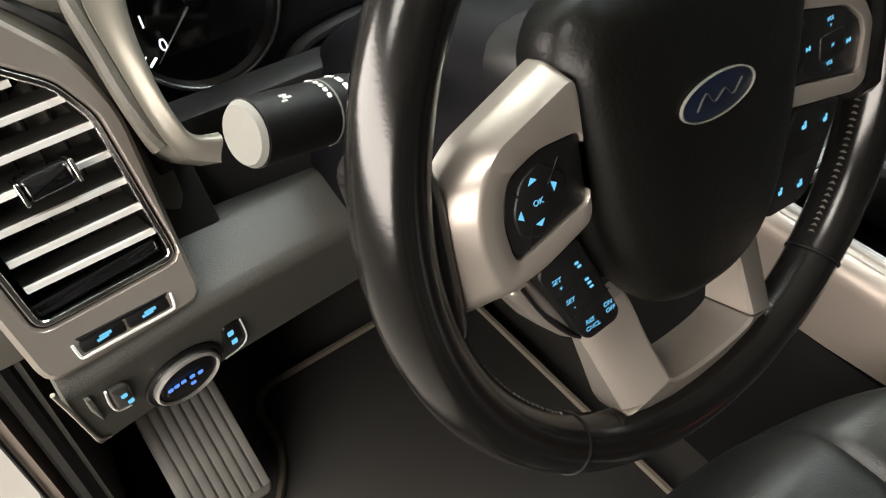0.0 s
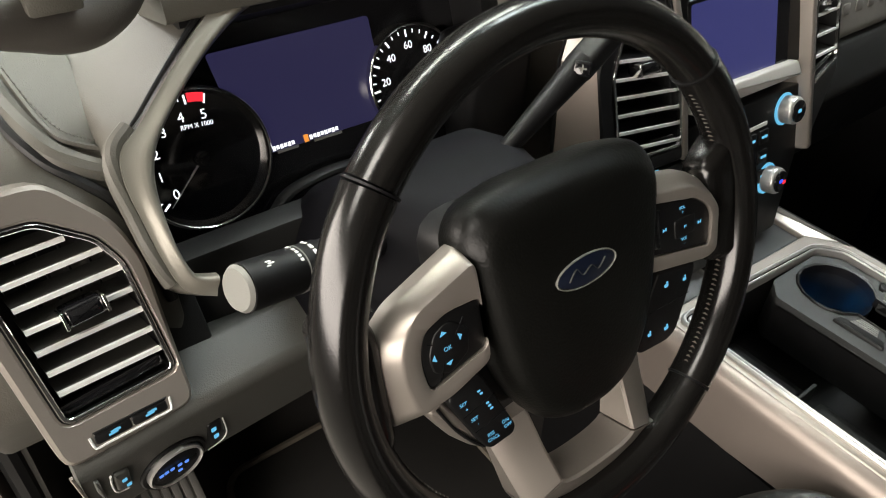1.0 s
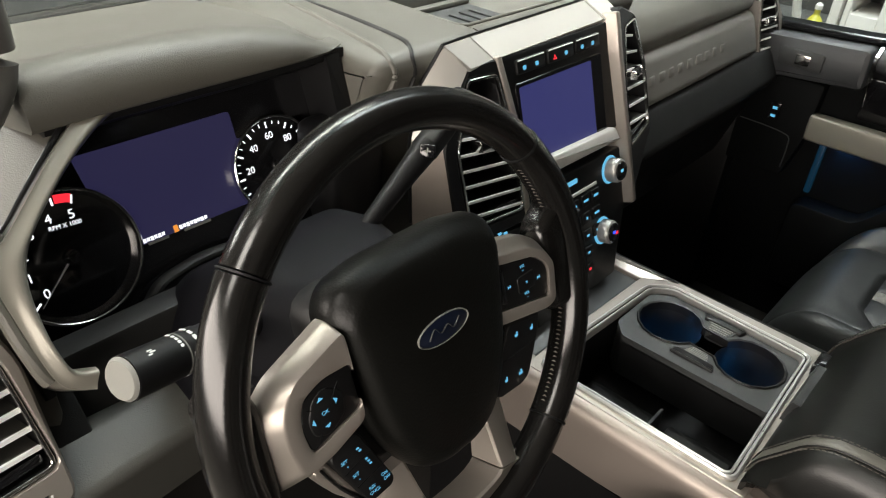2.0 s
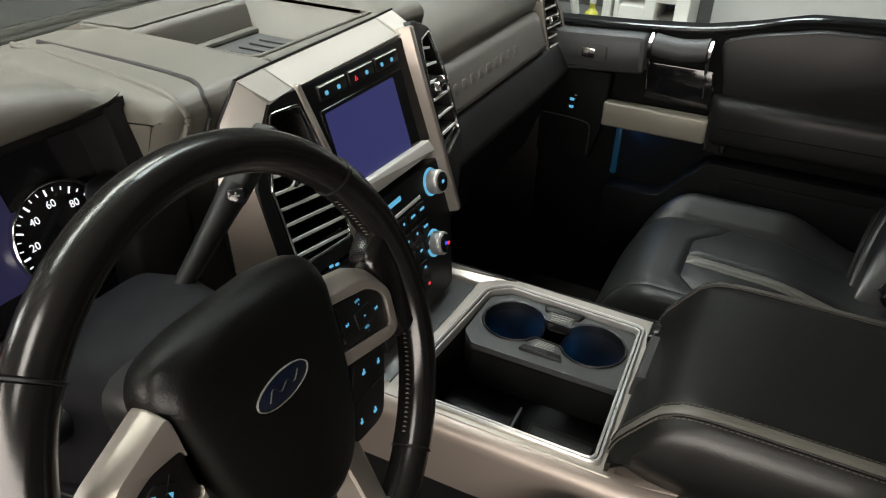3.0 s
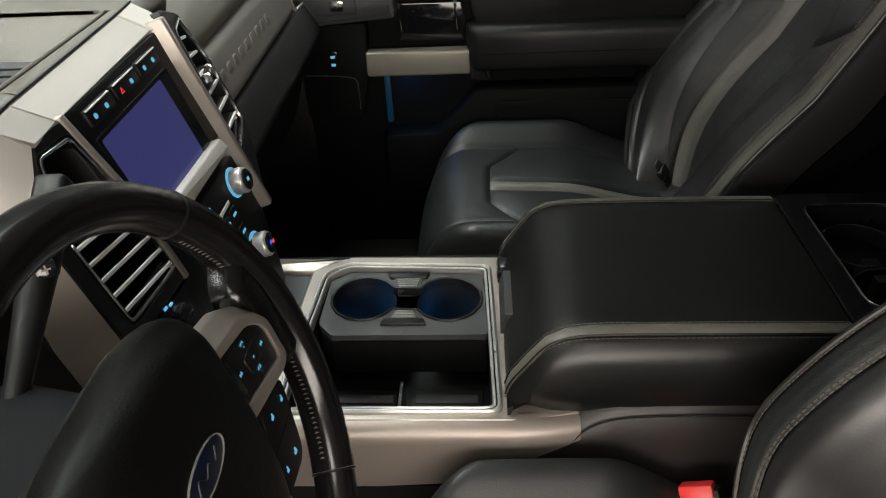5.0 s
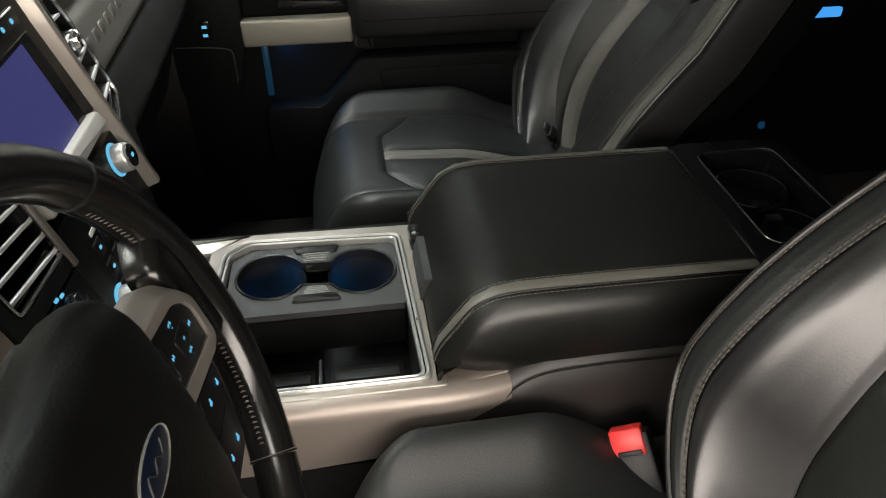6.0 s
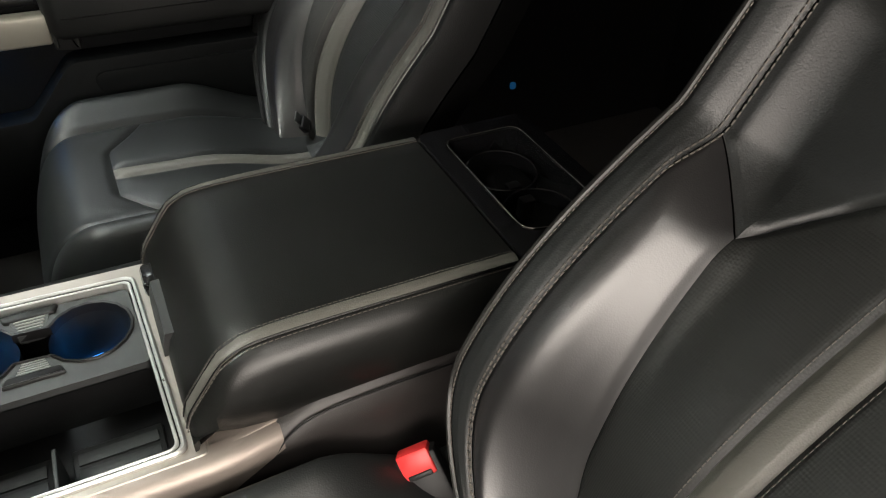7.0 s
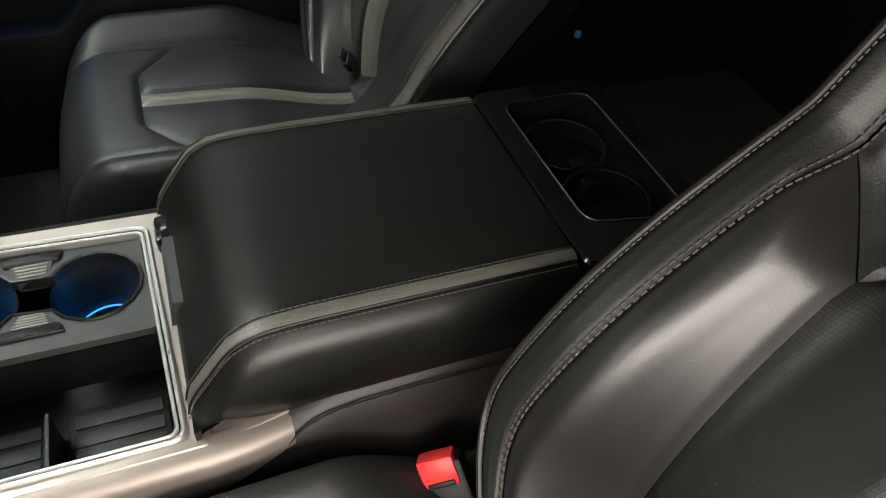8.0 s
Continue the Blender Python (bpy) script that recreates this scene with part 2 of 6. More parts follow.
M_SEATSIDE = material("seat_side_vinyl", (0.006, 0.006, 0.006), 0.6, bump=0.3, bump_scale=700, scale=12, spec=0.15, kind="leather")
# Glossier, lighter copy of the black leather, made to carry the bolster's highlight.
M_BOLSTER = material("raised_sheen_black_leather", (0.0125, 0.0118, 0.0122), 0.36, bump=0.16, bump_scale=620, scale=7, vary=0.25, rough_vary=0.06, spec=1.0, kind="leather")
M_KNOB = material("satin_metal", (0.66, 0.65, 0.63), 0.3, metal=0.75, vary=0.05, scale=60, rough_vary=0.05)
M_ARM = material("armrest_leather", (0.0062, 0.0064, 0.0058), 0.37, bump=0.2, bump_scale=620, scale=9, vary=0.25, rough_vary=0.06, spec=0.5, kind="leather")
M_CONSOLE = material("console_side_vinyl", (0.022, 0.019, 0.018), 0.45, bump=0.3, bump_scale=800, scale=14, vary=0.15, kind="leather")
# The cabin carpet again, darkened so the rear walls read as unlit.
M_REAR = material("shaded_rear_carpet", (0.004, 0.004, 0.004), 0.95, bump=0.8, bump_scale=1400, scale=60, spec=0.1)
M_FOOT = material("worn_grey_rubber", (0.082, 0.078, 0.070), 0.6, bump=0.4, bump_scale=500, scale=22, vary=0.5)
# Paler copy of the satin silver, for trim faces that catch the light.
M_TRIM = material("lit_satin_silver", (0.56, 0.54, 0.50), 0.36, metal=0.3, bump=0.12, bump_scale=1500, scale=8, vary=0.05, rough_vary=0.06)
M_HEAD = material("headliner_cloth", (0.25, 0.24, 0.22), 0.95, bump=0.6, bump_scale=900, scale=30)
M_WALL = material("painted_wall", (0.75, 0.74, 0.72), 0.8, scale=2, vary=0.05)
# Dark tone for the added hall shell, chosen to cut bounce into the cabin.
M_HALL = material("dark_bounce_cutting_paint", (0.10, 0.10, 0.095), 0.7, scale=2, vary=0.15)
M_CONCRETE = material("workshop_floor", (0.34, 0.32, 0.29), 0.6, scale=3, vary=0.2, bump=0.3, bump_scale=60)

# ---- cabin shell ----
def structure(name, bm, mat, label, category, smooth=35):
    return tagged(part(name, bm, mat, None, "", smooth), label, category, "", "structure")


structure("floor", box(-0.9, -1.3, 0.18, 0.9, 1.35, 0.22, 0.0), M_CARPET, "black carpeted cabin floor", "floor")
structure("wall_front", box(-0.9, 1.16, 0.2, 0.9, 1.2, 1.0, 0.0), M_CARPET, "dark carpeted firewall of the footwells", "firewall")
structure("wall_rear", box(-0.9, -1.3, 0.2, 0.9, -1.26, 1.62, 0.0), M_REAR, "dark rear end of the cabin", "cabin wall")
structure("ceiling", box(-0.86, -1.3, 1.60, 0.86, 0.62, 1.63, 0.0), M_HEAD, "grey cloth headliner", "headliner")

# ---- dashboard ----
dash = thing("dashboard", "dark grey vinyl dashboard with a deep top tray", "dashboard")
# long body: one cross-section drawn from door to door
body_left = [(0.70, 0.84), (0.715, 0.90), (0.75, 0.965), (0.80, 1.005), (0.90, 1.03), (1.05, 1.035), (1.18, 1.02), (1.18, 0.70), (0.80, 0.70)]
part("body_left", prism(rounded(body_left, 0.02, 3), -0.84, -0.67, 0.008), M_DASH, dash)
body_mid = [(0.90, 0.80), (0.905, 1.02), (0.93, 1.035), (1.05, 1.035), (1.18, 1.02), (1.18, 0.70), (0.95, 0.70)]
part("body_middle", prism(rounded(body_mid, 0.01, 3), -0.67, -0.24, 0.0), M_DASH_DARK, dash)
# centre block that carries the screen, with the top tray let into it


def centre_block():
    bm = bmesh.new()
    wing = rounded([(0.80, 0.70), (0.775, 0.95), (0.748, 1.02), (0.738, 1.05), (0.75, 1.065), (0.80, 1.066), (1.00, 1.068), (1.10, 1.05), (1.18, 1.02), (1.18, 0.70)], 0.012, 3)
    for x0, x1, soft in ((-0.290, -0.118, True), (0.132, 0.235, False)):
        ends = ((0.0, 0.022), (0.003, 0.012), (0.009, 0.005), (0.018, 0.0015), (0.030, 0.0)) if soft else ((0.0, 0.0),)
        loft_into(bm, [[(x0 + dx, y, z) for y, z in inset(wing, d)] for dx, d in ends] + [[(x1, y, z) for y, z in wing]])
    front = rounded([(0.69, 0.70), (0.72, 0.87), (0.735, 1.0), (0.741, 1.050), (0.748, 1.0655), (0.760, 1.066), (0.770, 1.065), (0.774, 1.02), (0.774, 0.70)], 0.006, 3)
    loft_into(bm, [[(-0.118, y, z) for y, z in front], [(0.132, y, z) for y, z in front]])
    back = rounded([(1.052, 0.70), (1.052, 1.05), (1.058, 1.0655), (1.10, 1.05), (1.18, 1.02), (1.18, 0.70)], 0.008, 3)
    loft_into(bm, [[(-0.118, y, z) for y, z in back], [(0.132, y, z) for y, z in back]])
    return bm


part("centre_block", centre_block(), M_DASH, dash)
tray_top = rounded(rect(-0.119, 0.774, 0.133, 1.056), 0.014, 4)
tray_low = rounded([(-0.112, 0.784), (0.072, 0.784), (0.080, 0.955), (-0.112, 0.955)], 0.012, 4)
part("tray_wall", loft([[(x, y, z) for x, y in tray_top] for z in (1.0655, 1.062)] + [[(x, y, 1.0255) for x, y in tray_low]], caps=False), M_DASH, dash, "sloping sides of the top tray")
part("tray_rim", ring(inset(tray_top, -0.004), inset(tray_top, 0.001), 1.060, 1.0668, Matrix.Identity(4), 0.0012), M_DASH, dash)
tray = part("top_tray", slab(tray_low, 1.016, 1.0260, Matrix.Identity(4), 0.001), M_LINER, dash, "ribbed rubber tray floor")
for i in range(7):
    part("rib", box(-0.085 + i * 0.022, 0.800, 1.0258, -0.079 + i * 0.022, 0.905, 1.0285, 0.001), M_LINER, tray)
M_GRILLE = material("grille_vinyl", (0.075, 0.071, 0.060), 0.55, bump=1.0, bump_scale=260, scale=14, vary=0.08, kind="perforated")
sg_ = part("speaker_grille", loft([[(x, y, z) for y, z in rounded([(0.946, 1.020), (0.957, 1.064), (0.964, 1.069), (1.060, 1.066), (1.066, 1.02)], 0.004, 3)] for x in (-0.119, 0.088)]), M_DASH, dash, "raised block behind the tray")
part("tray_ledge", box(-0.112, 0.932, 1.0250, 0.082, 0.9475, 1.0335, 0.003), M_DASH, sg_)
part("perforated_top", sheet(lambda a, b: Vector((-0.117 + 0.203 * a, 0.967 + 0.088 * b, 1.0708 - 0.003 * b)), 2, 2), M_GRILLE, sg_, "perforated grille")
part("grille_end", prism([(0.950, 1.026), (0.960, 1.064), (0.966, 1.0695), (1.060, 1.0665), (1.062, 1.026)], 0.088, 0.0905, 0.0), M_BLACK, sg_)
# seams of the pad between the instrument hood and the tray
ridge = smooth_path([(-0.2188, 1.050, 1.0625), (-0.2330, 0.940, 1.0665), (-0.2437, 0.864, 1.0665), (-0.2587, 0.778, 1.0655), (-0.2650, 0.751, 1.0605), (-0.2640, 0.742, 1.048), (-0.2670, 0.743, 1.034), (-0.2730, 0.747, 1.018)], 6)
part("pad_ridge", tube(ridge, 0.0042, 8), M_DASH, dash, "raised seam of the dash pad")
part("pad_groove", tube(smooth_path([(-0.202, 1.027, 1.0655), (-0.2077, 0.886, 1.0670), (-0.2136, 0.800, 1.0665), (-0.2216, 0.766, 1.0655), (-0.2350, 0.745, 1.058), (-0.2345, 0.741, 1.040), (-0.2400, 0.744, 1.022)], 6), 0.0028, 8), M_DASH_DARK, dash, "dark seam of the dash pad")
# passenger side: upper pad, grey band and lower pad
upper_pad = [(0.735, 0.955), (0.73, 0.975), (0.75, 1.005), (0.80, 1.035), (0.90, 1.05), (1.05, 1.045), (1.18, 1.02), (1.18, 0.93), (0.78, 0.93)]
part("upper_pad", prism(rounded(upper_pad, 0.015, 3), 0.235, 0.735, 0.006), M_DASH, dash)
band = [(0.72, 0.945), (0.735, 0.955), (0.80, 0.955), (0.80, 0.875), (0.70, 0.875), (0.698, 0.885)]
M_BAND = material("warm_grey_paint", (0.15, 0.142, 0.128), 0.45, metal=0.2, scale=10, vary=0.08)
part("grey_band", prism(rounded(band, 0.006, 3), 0.235, 0.725, 0.003), M_BAND, dash, "embossed warm grey panel")
lower_pad = [(0.70, 0.872), (0.69, 0.86), (0.665, 0.815), (0.67, 0.80), (0.70, 0.78), (1.1, 0.70), (1.1, 0.872)]
part("glove_box_lid", prism(rounded(lower_pad, 0.012, 3), 0.22, 0.81, 0.006), M_DASH_DARK, dash)
part("end_cap", prism(rounded([(0.76, 0.86), (0.76, 0.98), (0.80, 1.03), (0.90, 1.045), (1.05, 1.04), (1.18, 1.02), (1.18, 0.86)], 0.015, 3), 0.735, 0.86, 0.006), M_DASH, dash)
part("lower_glove_panel", prism(rounded([(0.70, 0.78), (0.76, 0.60), (0.80, 0.58), (1.1, 0.58), (1.1, 0.78)], 0.02, 3), 0.20, 0.82, 0.004), M_BLACK, dash)
# raised lettering on the band, as plain bars
MB = axes((0.225, 0.709, 0.915), (1, 0, 0), (0, 0.30, 0.95))
for k in range(9):
    u = 0.06 + k * 0.034
    w = (0.018, 0.020, 0.018, 0.018, 0.020, 0.021, 0.020, 0.016, 0.018)[k]
    part("raised_bar", slab(rounded([(u - 0.002, -0.008), (u + w - 0.002, -0.008), (u + w + 0.002, 0.008), (u + 0.002, 0.008)], 0.004, 2), -0.004, 0.0014, MB, 0.001), M_BAND, dash)


def air_vent(name, m, outline, slats, label, surround=None, surround_mat=None, tab=(0.0, 0.5), slat_depth=0.02, back=0.035, bottom_blade=True, fine=False):
    """A vent: dark recess, silver-edged slats, chrome rim, and a painted surround."""
    v = thing(name, label, "air vent", "air vents of the dashboard")
    ob = rounded(outline, 0.006, 3)
    part("recess", slab(ob, -back - 0.004, -back, m, 0.0), M_BLACK, v)
    part("recess_wall", ring(inset(ob, -0.004), ob, -back, 0.0, m, 0.0008), M_BLACK, v)
    part("chrome_rim", ring(inset(ob, -0.0022), inset(ob, 0.0012), -0.002, 0.0022, m, 0.0006), M_CHROME, v)
    if surround:
        sr = rounded(surround, 0.012, 3)
        part("surround", ring(sr, inset(ob, -0.0024) if len(sr) == len(ob) else sr, -0.03, 0.0015, m, 0.003), surround_mat or M_SILVER, v)
    for u0, v0, u1, v1 in slats:
        body = bmesh.new()
        dv = 0.006
        loft_into(body, [[(u0, v0 - 0.0012, -0.003), (u0, v0 + 0.0012, -0.003), (u0, v0 + dv + 0.001, -0.003 - slat_depth), (u0, v0 + dv - 0.001, -0.003 - slat_depth)],
                         [(u1, v1 - 0.0012, -0.003), (u1, v1 + 0.0012, -0.003), (u1, v1 + dv + 0.001, -0.003 - slat_depth), (u1, v1 + dv - 0.001, -0.003 - slat_depth)]], matrix=m)
        s = part("slat", body, M_BLACK if fine else M_KNEE, v)
        h = 0.0020 if fine else 0.0021
        edge = bmesh.new()
        loft_into(edge, [[(u0, v0 - h, -0.0035), (u0, v0 + h, -0.0035), (u0, v0 + h * 0.85, 0.0), (u0, v0 - h * 0.75, -0.0005)],
                         [(u1, v1 - h, -0.0035), (u1, v1 + h, -0.0035), (u1, v1 + h * 0.85, 0.0), (u1, v1 - h * 0.75, -0.0005)]], matrix=m)
        part("silver_edge", edge, M_SLAT, s)
    lo, hi = min(p[1] for p in outline), max(p[1] for p in outline)
    for k in range(5):
        f = (k + 1) / 6
        u = min(p[0] for p in outline) * (1 - f) + max(p[0] for p in outline) * f
        part("rear_fin", slab(rect(u - 0.0008, lo + 0.004, u + 0.0008, hi - 0.02), -back + 0.001, -0.026, m, 0.0), M_BLACK, v)
    if bottom_blade:
        u0, u1 = min(p[0] for p in outline) + 0.004, max(p[0] for p in outline) - 0.003
        part("closing_blade", slab(rounded(rect(u0 + 0.001, lo + 0.004, u1, lo + 0.0135), 0.003, 3), -0.014, -0.004, m, 0.002), M_GLOSS, v)
    tu, tv = tab
    t = part("slider_tab", slab(rounded(rect(tu - 0.014, tv - 0.0065, tu + 0.014, tv + 0.0075), 0.004, 3), -0.012, 0.0075, m, 0.004), M_GLOSS, v)
    for s in (-1, 1):
        part("chrome_end", slab(rounded(rect(tu + s * 0.0145 - 0.0013, tv - 0.0066, tu + s * 0.0145 + 0.0013, tv + 0.0070), 0.001, 2), -0.008, 0.0080, m, 0.0006), M_CHROME, t)
    return v


# driver's outer vent with its tall silver surround and two switches
MA = axes((-0.74, 0.664, 0.859), (1, 0.14, 0), (0, 0.39, 0.92))
a_in = [(-0.038, 0.0), (0.042, -0.003), (0.040, 0.088), (0.030, 0.110), (0.0, 0.135), (-0.045, 0.140)]
a_out = [(-0.052, -0.034), (0.047, -0.038), (0.056, 0.085), (0.048, 0.118), (0.016, 0.160), (-0.062, 0.168)]
air_vent("air_vent", MA, a_in, [(-0.034, 0.020, 0.040, 0.015), (-0.034, 0.0365, 0.040, 0.032), (-0.034, 0.053, 0.040, 0.049), (-0.034, 0.070, 0.040, 0.066),
                                (-0.034, 0.087, 0.039, 0.084), (-0.034, 0.104, 0.034, 0.102), (-0.034, 0.121, 0.014, 0.119)],
         "driver's outer air vent with seven silver-edged slats and a silver surround", a_out, tab=(0.004, 0.0675))
sw = thing("pedal_switch_strip", "narrow black strip of two backlit switches below the vent", "switch")
tray_q = [(-0.0305, -0.0290), (0.0272, -0.0330), (0.0298, -0.0222), (-0.0305, -0.0178)]
part("chrome_edge", tube([MA @ Vector((x, y, 0.0016)) for x, y, z in smooth_path([(-0.0305, -0.0190, 0), (-0.0302, -0.0270, 0), (-0.0285, -0.0292, 0), (-0.0200, -0.0297, 0), (0.0150, -0.0322, 0), (0.0255, -0.0328, 0), (0.0280, -0.0310, 0), (0.0296, -0.0225, 0)], 4)], 0.0010, 6), M_SLAT, sw)
part("tray", slab(rounded(tray_q, 0.003, 3), -0.004, 0.0004, MA, 0.0003), M_BLACK, sw)
part("dark_top", slab(rounded([(-0.026, -0.0195), (0.026, -0.0232), (0.0285, -0.0210), (-0.028, -0.0165)], 0.001, 2), 0.0, 0.0024, MA, 0.0006), M_BLACK, sw)
for c_ in (-0.0145, 0.0130):
    d_ = -0.0238 - (c_ + 0.0145) * 0.072
    b = part("switch", slab(rounded([(c_ - 0.0136, d_ - 0.0034), (c_ + 0.0130, d_ - 0.0054), (c_ + 0.0135, d_ + 0.0030), (c_ - 0.0136, d_ + 0.0050)], 0.002, 2), -0.001, 0.0022, MA, 0.001), M_BLACK, sw)
    for q0, q1, q2, q3 in ((-0.0040, -0.0014, 0.0030, 0.0002), (0.0030, -0.0004, 0.0052, 0.0014), (-0.0020, 0.0004, 0.0035, 0.0016)):
        part("symbol", slab(rect(c_ + q0, d_ + q1, c_ + q2, d_ + q3), 0.0020, 0.0026, MA, 0.0), M_CYAN, b)
# knee panel below with the headlamp switch
knee = thing("knee_panel", "dark lower dashboard panel round the steering column", "dashboard panel")
kp = [(0.690, 0.843), (0.652, 0.8245), (0.647, 0.816), (0.6625, 0.745), (0.70, 0.734), (0.75, 0.735), (0.75, 0.80), (0.715, 0.838)]
part("switch_panel", loft([[(x, y + (x + 0.722) * 0.14, z - max(0.0, x + 0.70) * 0.10) for y, z in inset(rounded(kp, 0.006, 4), d)] for x, d in ((-0.788, 0.003), (-0.786, 0.0), (-0.70, 0.0), (-0.64, 0.0), (-0.558, 0.0), (-0.555, 0.003))]), M_KNEE, knee)
part("inner_knee_pad", prism(rounded([(y + 0.03, z - 0.018) for y, z in kp], 0.006, 4), -0.577, -0.262, 0.004), M_BLACK, knee)
part("dark_panel", box(-0.69, 0.722, 0.76, -0.40, 0.75, 0.905, 0.004), M_DASH_DARK, knee)
part("dark_cheek", slab([(0.046, -0.032), (0.088, -0.032), (0.088, 0.066), (0.057, 0.086)], -0.07, -0.030, MA, 0.003), M_DASH_DARK, knee)
MK = axes((-0.722, 0.6528, 0.785), (1, 0.14, 0), (0, -0.216, 0.976))
on_mk = lambda pts, w: [MK @ Vector((x, y, w)) for x, y, z in smooth_path([(u, v, 0) for u, v in pts], 4)]
part("silver_edging", tube(on_mk([(-0.0690, 0.048), (-0.0665, 0.0166), (-0.0638, -0.020), (-0.0615, -0.030), (-0.0560, -0.0345)], -0.0004), 0.0015, 8), M_SILVER, knee)
hl = thing("headlamp_switch", "round chrome-ringed headlamp knob with blue symbols", "switch")
KC = (0.0010, -0.0218)
part("bezel", ring(ngon(*KC, 0.0290), ngon(*KC, 0.0245), -0.006, 0.0016, MK, 0.0012), M_BLACK, hl)
part("chrome_ring", ring(ngon(*KC, 0.0243), ngon(*KC, 0.0213), -0.006, 0.0058, MK, 0.0014), M_KNOB, hl, "polished chrome ring")
kn = part("knob", slab(ngon(*KC, 0.0211), -0.006, 0.0046, MK, 0.002), M_BLACK, hl)
part("grip_bar", slab(rounded(rect(KC[0] - 0.0170, KC[1] - 0.0042, KC[0] + 0.0180, KC[1] + 0.0046), 0.003, 3), 0.004, 0.0062, MK, 0.0012), M_BLACK, kn)
for u, w in ((-0.0130, -0.0170), (-0.0085, -0.0165), (-0.0035, -0.0165), (0.0030, -0.0170), (0.0090, -0.0185), (0.0025, -0.0260)):
    part("symbol", slab(rounded(rect(u - 0.0019, w - 0.0019, u + 0.0019, w + 0.0019), 0.0010, 2), 0.0060, 0.0066, MK, 0.0), M_SYMBOL, kn)
dim = part("dimmer_wheel", slab(rounded([(0.0310, -0.030), (0.0440, -0.032), (0.0470, -0.022), (0.0455, 0.004), (0.0330, 0.004)], 0.003, 3), -0.004, 0.0012, MK, 0.0008), M_BLACK, hl)
part("chrome_side", tube(on_mk([(0.0465, 0.0035), (0.0485, -0.0120), (0.0488, -0.0240), (0.0440, -0.0320), (0.0300, -0.0340)], 0.0014), 0.0007, 6), M_SLAT, dim)
for q, w in ((0.0378, -0.0060), (0.0395, -0.0190)):
    part("symbol", slab(rounded(rect(q - 0.0022, w - 0.0030, q + 0.0022, w + 0.0030), 0.0010, 2), 0.0010, 0.0018, MK, 0.0), M_CYAN, dim)
dim = part("dimmer_wheel", slab(rounded([(-0.0450, -0.006), (-0.0340, -0.010), (-0.0330, 0.017), (-0.0450, 0.021)], 0.003, 3), -0.004, 0.0030, MK, 0.0018), M_KNEE, hl)
part("chrome_side", tube(on_mk([(-0.0462, 0.0215), (-0.0472, 0.0060), (-0.0452, -0.0070), (-0.0370, -0.0110)], 0.0014), 0.0010, 6), M_SLAT, dim)
for q, w in ((-0.0383, 0.0075), (-0.0362, -0.0030)):
    part("symbol", slab(rounded(rect(q - 0.0020, w - 0.0022, q + 0.0020, w + 0.0022), 0.0010, 2), 0.0028, 0.0034, MK, 0.0), M_CYAN, dim)
part("side_slot", slab(rounded([(-0.0578, 0.010), (-0.0548, -0.008), (-0.0535, -0.007), (-0.0545, 0.024), (-0.0575, 0.026)], 0.001, 3), -0.004, 0.0018, MK, 0.0008), M_CAP, hl)

# seams of the padded end: stitched panel, rolled edge and the dark joint above the vent
part("panel_seam", tube(smooth_path([(-0.724, 0.90, 1.031), (-0.717, 0.828, 1.014), (-0.709, 0.793, 1.002), (-0.694, 0.783, 0.993), (-0.675, 0.775, 0.987)], 6), 0.0026, 6), M_DASH, dash)
part("panel_seam", tube(smooth_path([(-0.652, 0.90, 1.030), (-0.664, 0.845, 1.017), (-0.672, 0.815, 1.010), (-0.676, 0.790, 0.999), (-0.675, 0.775, 0.987)], 6), 0.0018, 6), M_DASH, dash)
part("rolled_edge", tube(smooth_path([(-0.735, 0.86, 1.016), (-0.726, 0.81, 1.004), (-0.714, 0.785, 0.990), (-0.698, 0.772, 0.980), (-0.680, 0.763, 0.972)], 6), 0.0105, 10), M_DASH, dash)
part("joint", tube(smooth_path([(-0.745, 0.85, 1.019), (-0.738, 0.820, 1.011), (-0.731, 0.795, 1.001), (-0.721, 0.779, 0.988), (-0.704, 0.762, 0.975), (-0.690, 0.747, 0.962), (-0.683, 0.735, 0.940), (-0.680, 0.722, 0.915), (-0.677, 0.708, 0.885)], 6), 0.0048, 8), M_BLACK, dash, "dark joint between pad and vent")
_st = bmesh.new()
_sp = smooth_path([(-0.721, 0.88, 1.029), (-0.714, 0.828, 1.016), (-0.705, 0.797, 1.005), (-0.693, 0.788, 0.998), (-0.680, 0.782, 0.993)], 12)
for a, b in zip(_sp[::2], _sp[1::2]):
    tube_into(_st, [a, b], 0.0008, 5)
part("stitching", _st, M_DASH, dash)

# ---- instrument cluster ----
MC = lean((-0.455, 0.81, 0.95), 20)
clu = thing("instrument_cluster", "lit instrument cluster with a violet display between two dials", "instrument cluster")
face = [(-0.205, -0.13), (0.20, -0.13), (0.21, 0.03), (0.17, 0.11), (-0.13, 0.11), (-0.205, 0.03)]
part("backing", slab(rounded(face, 0.02, 4), -0.03, -0.006, MC, 0.0), M_GLOSS, clu)
part("display", slab(rounded([(-0.105, -0.028), (0.045, -0.028), (0.045, 0.070), (-0.118, 0.070)], 0.004, 3), -0.006, -0.004, MC, 0.0005), M_CLUSTER, clu)
for u0, wide, count in ((-0.083, 0.0235, 6), (-0.0445, 0.0320, 8)):
    step = wide / count
    for k in range(count):
        part("status_text", slab(rect(u0 + k * step, -0.0268 + 0.0006 * (k % 2), u0 + (k + 0.72) * step, -0.0228), -0.004, -0.0034, MC, 0.0), M_WHITE, clu)
    part("status_underline", slab(rect(u0 + 0.004, -0.0305, u0 + wide + 0.002, -0.0280), -0.0045, -0.0036, MC, 0.0), M_CAP, clu)
